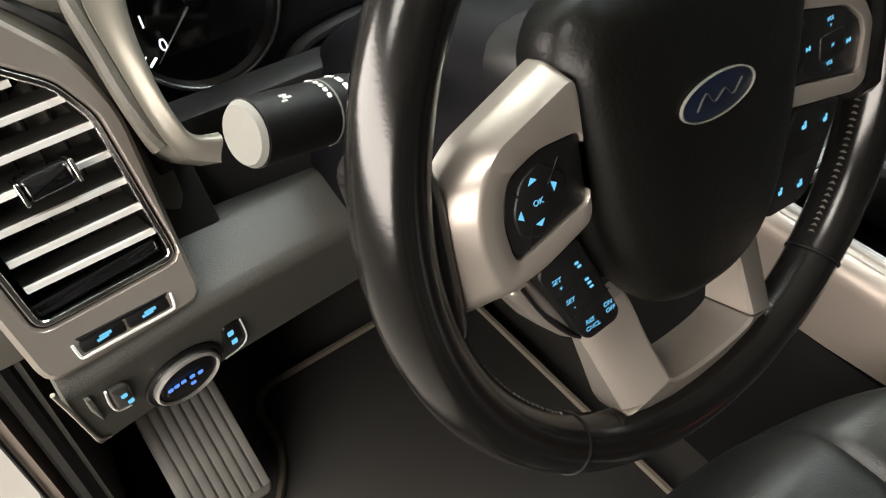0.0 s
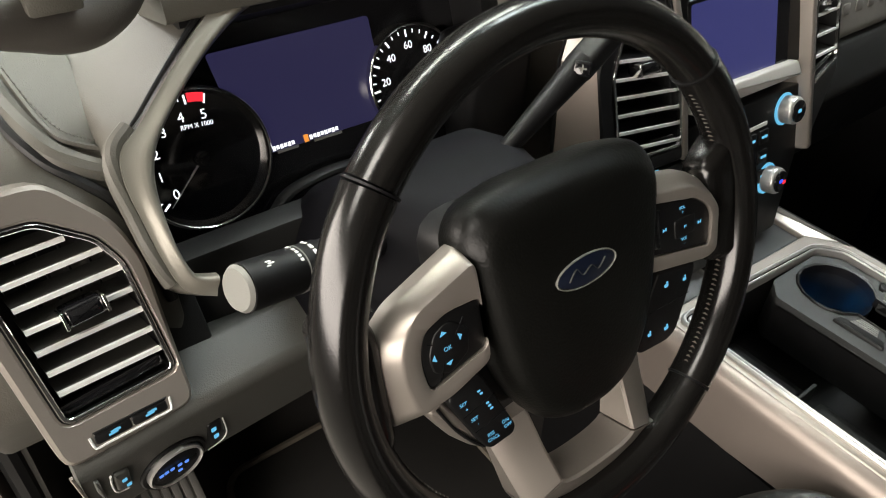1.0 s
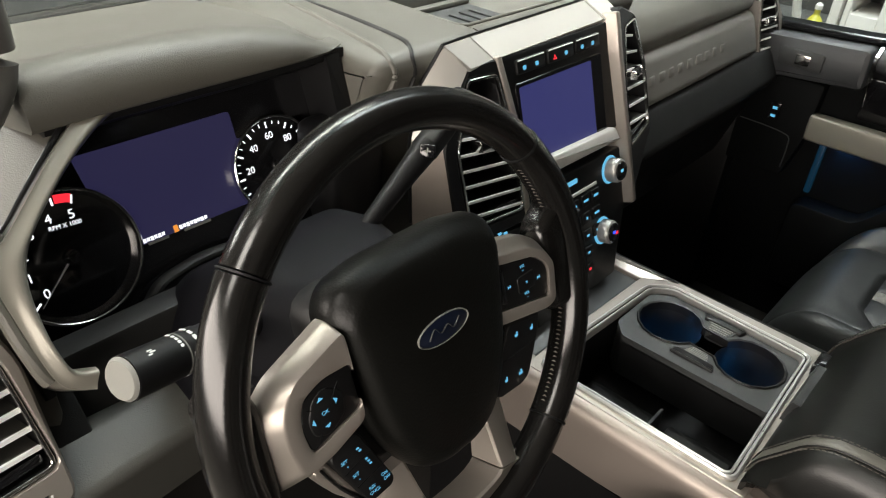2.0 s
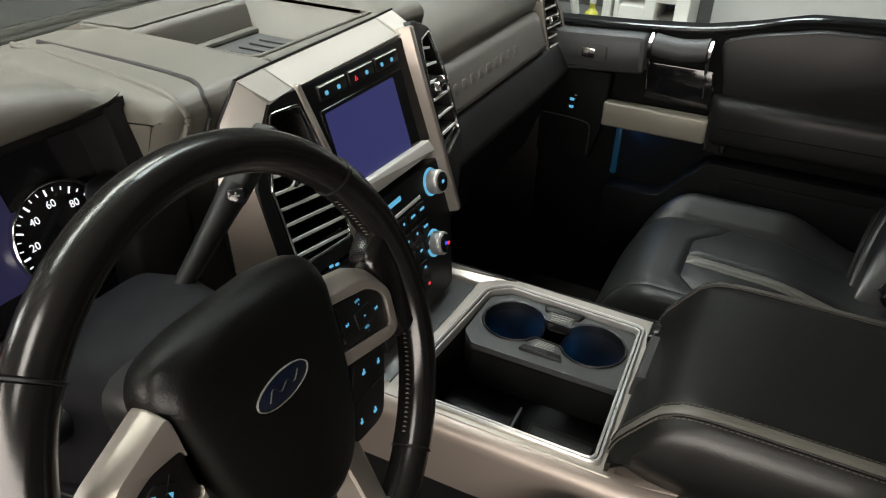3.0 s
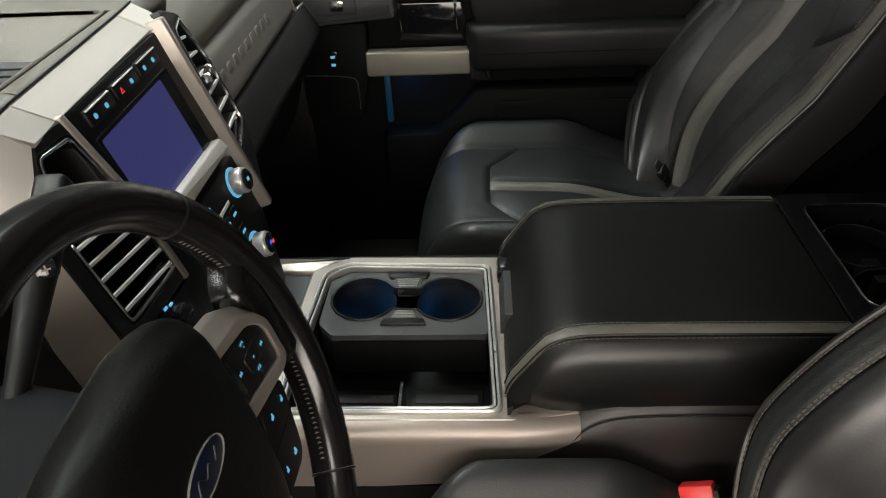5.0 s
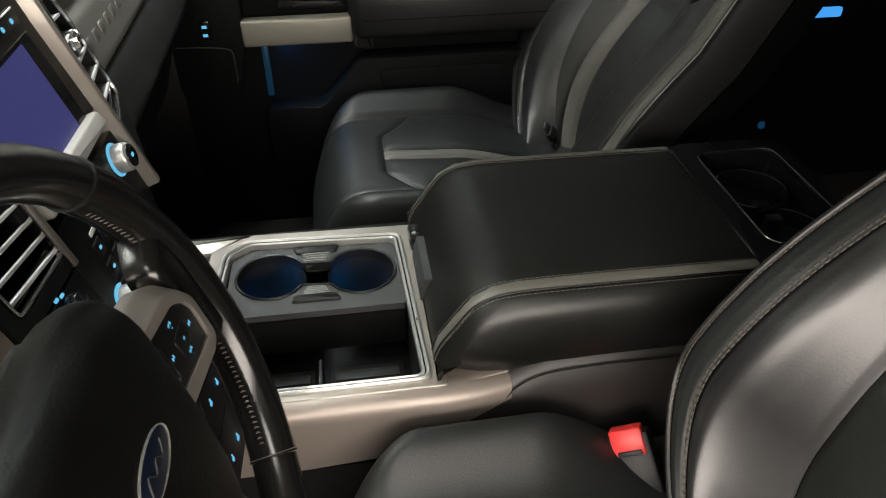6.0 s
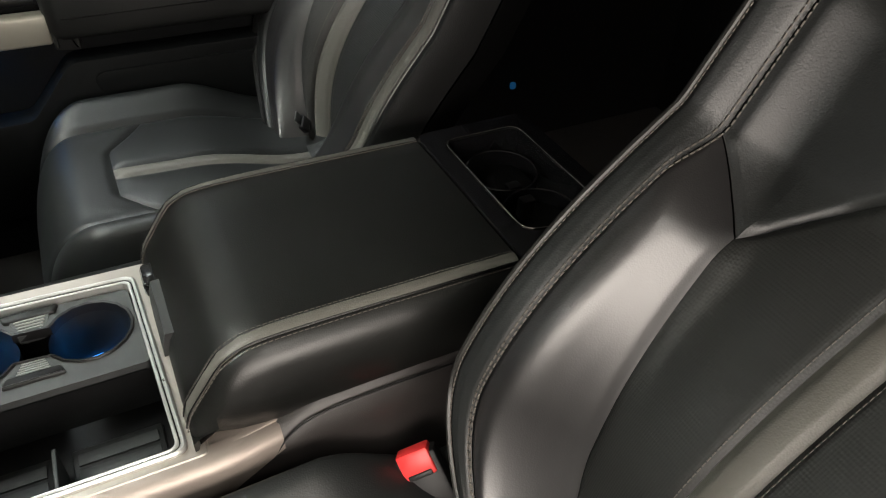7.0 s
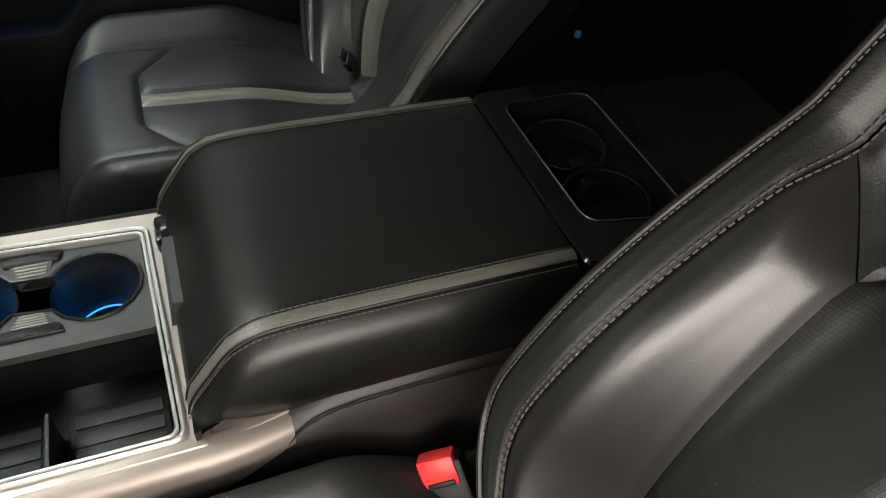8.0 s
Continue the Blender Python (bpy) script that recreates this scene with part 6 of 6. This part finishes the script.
# A pillars, with a grab handle on the driver's
structure("pillar_driver", loft([[(-0.90, 0.98, 0.95), (-0.80, 0.98, 0.95), (-0.80, 1.12, 1.0), (-0.90, 1.12, 1.0)], [(-0.86, 0.60, 1.60), (-0.76, 0.60, 1.60), (-0.76, 0.70, 1.62), (-0.86, 0.70, 1.62)]]), M_DASH, "dark windscreen pillar", "pillar")
structure("pillar_driver_lower", loft([[(-0.858, 0.88, 0.20), (-0.842, 0.878, 0.20), (-0.815, 1.16, 0.20), (-0.858, 1.16, 0.20)], [(-0.832, 0.88, 0.98), (-0.822, 0.878, 0.98), (-0.800, 1.16, 0.98), (-0.832, 1.16, 0.98)]]), M_KNEE, "dark kick panel beside the footwell", "kick panel")
structure("door_seal", tube([(-0.858, 0.885, 0.22), (-0.850, 0.885, 0.52), (-0.842, 0.885, 0.98)], 0.0135, 10), M_BLACK, "black rubber seal of the driver's door opening", "seal")
structure("door_frame", loft([[(x - 0.012, 0.884, z), (x, 0.880, z), (x + 0.01, 0.90, z), (x + 0.01, 1.16, z), (x - 0.014, 1.16, z)] for x, z in ((-0.882, 0.10), (-0.874, 0.55), (-0.862, 0.98))]), M_FLANK, "bronze-grey painted pillar of the door opening", "pillar")
structure("outer_seal", tube([(-0.896, 0.880, 0.10), (-0.887, 0.880, 0.55), (-0.875, 0.880, 0.98)], 0.0028, 8), M_BLACK, "thin black outer door seal", "seal")
structure("pillar_passenger", loft([[(0.90, 0.92, 0.90), (0.80, 0.92, 0.95), (0.80, 1.08, 1.0), (0.90, 1.08, 1.0)], [(0.86, 0.60, 1.60), (0.76, 0.60, 1.60), (0.76, 0.70, 1.62), (0.86, 0.70, 1.62)]]), M_DASH, "dark windscreen pillar", "pillar")
structure("kick_panel", box(0.82, 0.72, 0.20, 0.92, 1.16, 0.92, 0.01), M_BLACK, "dark kick panel of the passenger footwell", "kick panel")
M_GRIP = material("handle_plastic", (0.075, 0.068, 0.06), 0.5, bump=0.3, bump_scale=900, scale=20)
gh = thing("grab_handle", "curved grey grab handle on the windscreen pillar", "grab handle")
part("handle", tube(smooth_path([(-0.80, 0.76, 1.115), (-0.745, 0.77, 1.105), (-0.705, 0.78, 1.091), (-0.682, 0.785, 1.083), (-0.662, 0.79, 1.083), (-0.638, 0.80, 1.096), (-0.62, 0.81, 1.13), (-0.63, 0.80, 1.24), (-0.68, 0.77, 1.32)], 6), lambda s: 0.0165 + 0.004 * math.sin(s * math.pi), 14), M_GRIP, gh)
part("screw_cover", box(-0.703, 0.758, 1.098, -0.668, 0.775, 1.125, 0.004), M_DASH, gh)
# windscreen and side glass
M_GLASS = bpy.data.materials.new("clear_glass")
M_GLASS.use_nodes = True
_g = M_GLASS.node_tree.nodes["Principled BSDF"]
_g.inputs["Transmission Weight"].default_value = 1.0
_g.inputs["Roughness"].default_value = 0.0
_g.inputs["IOR"].default_value = 1.45
_g.inputs["Base Color"].default_value = (0.93, 0.97, 0.95, 1)
ws = structure("windscreen", loft([[(-0.80, 1.17, 1.02), (0.80, 1.17, 1.02), (0.80, 1.175, 1.025), (-0.80, 1.175, 1.025)], [(-0.74, 0.62, 1.60), (0.74, 0.62, 1.60), (0.74, 0.625, 1.605), (-0.74, 0.625, 1.605)]]), M_GLASS, "clear windscreen", "windscreen")
ws.visible_shadow = False
sg = structure("window_1", box(0.895, -0.25, 0.90, 0.899, 0.80, 1.60, 0.0), M_GLASS, "clear passenger window", "window")
sg.visible_shadow = False

# windscreen base: black seal, cowl strips and the bonnet beyond
structure("windscreen_seal", tube(smooth_path([(-0.80, 1.13, 1.045), (-0.40, 1.158, 1.048), (0.0, 1.166, 1.049), (0.40, 1.158, 1.048), (0.80, 1.13, 1.045)], 6), 0.005, 8), M_RUBBER, "black rubber windscreen seal", "seal")
cowl = structure("cowl_panel", box(-0.84, 1.21, 0.94, 0.84, 1.40, 0.985, 0.008), M_LINER, "grey plastic cowl below the windscreen", "cowl")
for k in range(4):
    part("cowl_rib", box(-0.82, 1.225 + k * 0.045, 0.985, 0.82, 1.240 + k * 0.045, 0.994, 0.003), M_RUBBER, cowl)
structure("bonnet", loft([[(-0.88, y, z - 0.06), (-0.80, y, z - 0.01), (-0.3, y, z), (0.3, y, z), (0.80, y, z - 0.01), (0.88, y, z - 0.06), (0.86, y, z - 0.10), (-0.86, y, z - 0.10)] for y, z in ((1.42, 0.985), (1.7, 0.995), (2.3, 0.96), (2.55, 0.88))]), M_BONNET, "dark grey painted bonnet", "bonnet")

# ---- footwell ----
fm = thing("floor_mat", "black rubber floor mat with a raised brown lip", "floor mat")
mo = rounded([(-0.72, 0.42), (-0.24, 0.42), (-0.24, 1.004), (-0.612, 1.002), (-0.640, 0.968), (-0.637, 0.90), (-0.655, 0.855), (-0.72, 0.77)], 0.03, 5)
MF = axes((0, 0, 0.22), (1, 0, 0), (0, 1, 0))
part("mat", slab(mo, 0.0, 0.012, MF, 0.003), M_RUBBER, fm)
part("lip", tube([(x, y, 0.235) for x, y in inset(mo, 0.006)], 0.006, 6, True), material("brown_edging", (0.10, 0.085, 0.065), 0.7, scale=60), fm, "brown raised edging")
fr_ = thing("foot_rest", "grey ribbed foot rest in the driver's footwell", "foot rest")
MFR = axes((-0.727, 0.880, 0.335), (1, 0, 0), (0, 0.75, 0.45))
part("plate", slab(rounded(rect(-0.054, -0.085, 0.052, 0.10), 0.012, 4), -0.05, 0.0, MFR, 0.004), M_FOOT, fr_)
for k in range(8):
    part("rib", slab(rounded(rect(-0.048 + k * 0.0128, -0.074, -0.0378 + k * 0.0128, 0.087), 0.002, 2), -0.002, 0.0014, MFR, 0.0005), M_FOOT, fr_)

# ---- the hall outside ----
structure("chassis", box(-0.84, -1.28, -0.60, 0.84, 2.45, 0.18, 0.02), M_BLACK, "dark underside of the vehicle", "chassis")
structure("engine_bay", box(-0.84, 1.205, 0.18, 0.84, 2.45, 0.86, 0.02), M_BONNET, "dark grey painted front body", "bodywork")

structure("ground", box(-14, -14, -0.62, 14, 14, -0.60, 0.0), M_CONCRETE, "grey concrete workshop floor", "ground")
# Added walls and ceiling close the hall; kept dark to limit fill light.
structure("wall_far", box(4.2, -9, -0.6, 4.4, 9, 4.0, 0.0), M_HALL, "added hall wall, dark to cut bounced light", "wall")
structure("wall_near", box(-6.2, -9, -0.6, -6.0, 9, 4.0, 0.0), M_HALL, "added hall wall, dark to cut bounced light", "wall")
structure("wall_ahead", box(-6.2, 8.8, -0.6, 4.4, 9, 4.0, 0.0), M_HALL, "added hall wall, dark to cut bounced light", "wall")
structure("wall_behind", box(-6.2, -9, -0.6, 4.4, -8.8, 4.0, 0.0), M_HALL, "added hall wall, dark to cut bounced light", "wall")
structure("ceiling_hall", box(-6.2, -9, 4.0, 4.4, 9, 4.1, 0.0), M_HALL, "added hall ceiling, dark to cut bounced light", "ceiling")
area_lamp("hall_light_side", look((-2.3, 0.35, 1.36), (-0.3, 0.3, 0.95)), 4.2, 0.85, 128, (1.0, 0.905, 0.815))
near_lamp = area_lamp("hall_light_near", look((-2.7, 0.5, 3.9), (-2.2, 0.6, 0)), 1.2, 3.0, 80, (1.0, 0.95, 0.86))
near_lamp.data.spread = radians(110)
area_lamp("hall_light_front", look((-1.8, 4.1, 2.1), (-0.3, 0.0, 0.9)), 1.6, 0.6, 45, (1.0, 0.98, 0.92))
area_lamp("hall_light_above", look((0.1, 2.3, 3.95), (0.0, 1.0, 1.0)), 3.0, 0.8, 150, (0.985, 1.0, 0.91))
far_lamp = area_lamp("hall_light_far", look((3.0, 1.0, 3.9), (3.20, 1.0, 0)), 1.0, 5.0, 165, (0.94, 1.0, 1.0))
far_lamp.data.spread = radians(108)

# workshop things beyond the passenger window
cab = thing("workshop_cabinet", "white steel cabinet with dark open bays outside the cab", "cabinet")
bm = bmesh.new()
for y0, y1, z0, z1 in ((0.72, 0.79, -0.6, 0.78), (0.885, 0.94, -0.6, 0.78), (1.065, 1.09, -0.6, 0.78), (0.79, 0.885, -0.6, 0.415), (0.94, 1.065, -0.6, 0.49), (0.79, 0.885, 0.52, 0.78), (0.94, 1.065, 0.64, 0.78)):
    box_into(bm, 3.0, y0, z0, 3.35, y1, z1, 0.006)
part("carcass", bm, M_PAINTED, cab)
part("back_panel", box(3.35, 0.72, -0.6, 3.37, 1.09, 0.78, 0.0), M_DIRTY, cab)
tagged(part("white_post", box(3.0, 1.105, -0.6, 3.06, 1.15, 1.2, 0.008), M_PAINTED), "white painted steel post in the workshop", "post")
drum = tagged(part("white_drum", loft([[(2.88 + r * math.cos(a), 0.70 + r * math.sin(a), z) for a in (2 * math.pi * k / 28 for k in range(28))] for r, z in ((0.13, -0.6), (0.14, -0.55), (0.14, 0.36), (0.125, 0.42), (0.08, 0.455), (0.02, 0.465))]), M_PAINTED), "round-topped white plastic drum on the workshop floor", "drum")
cart = thing("tool_cart", "dark grey steel tool cart in the workshop", "tool cart")
part("body", box(2.95, 1.16, -0.6, 3.45, 1.75, 0.37, 0.02), M_DIRTY, cart)
part("back_board", box(3.43, 1.16, 0.37, 3.45, 1.75, 0.95, 0.004), M_DIRTY, cart)
part("hose_loop", tube(smooth_path([(3.2, 1.34, 0.37), (3.18, 1.36, 0.50), (3.15, 1.31, 0.60), (3.12, 1.42, 0.66), (3.12, 1.50, 0.37)], 6), 0.022, 8), M_PAINTED, cart, "white hose")
btl = thing("spray_bottle", "yellow-green plastic bottle standing on the tool cart", "bottle", at=(3.0, 1.20, 0.37))
part("bottle", loft([[(r * math.cos(a), r * math.sin(a), z) for a in (2 * math.pi * k / 16 for k in range(16))] for r, z in ((0.03, 0.0), (0.034, 0.01), (0.034, 0.06), (0.014, 0.085), (0.014, 0.11))]), M_YELLOW, btl)
part("cap", loft([[(r * math.cos(a), r * math.sin(a), z) for a in (2 * math.pi * k / 16 for k in range(16))] for r, z in ((0.017, 0.11), (0.017, 0.13), (0.008, 0.14))]), M_PAINTED, btl)
structure("partition", box(3.45, -4.0, -0.6, 3.5, 0.66, 0.92, 0.0), M_WALL, "low white painted partition in the workshop", "wall")

# small blue lamps in the rear door
rl = thing("rear_door_lamp", "small blue ambient lamps on the rear door", "lamp")
part("lamp_lens", box(0.842, -0.825, 0.684, 0.858, -0.755, 0.708, 0.006), M_LED, rl)
part("lamp_lens", box(0.845, -0.715, 0.390, 0.858, -0.698, 0.41, 0.006), glow("dim_blue_lamp", (0.015, 0.14, 0.35), 0.22), rl)
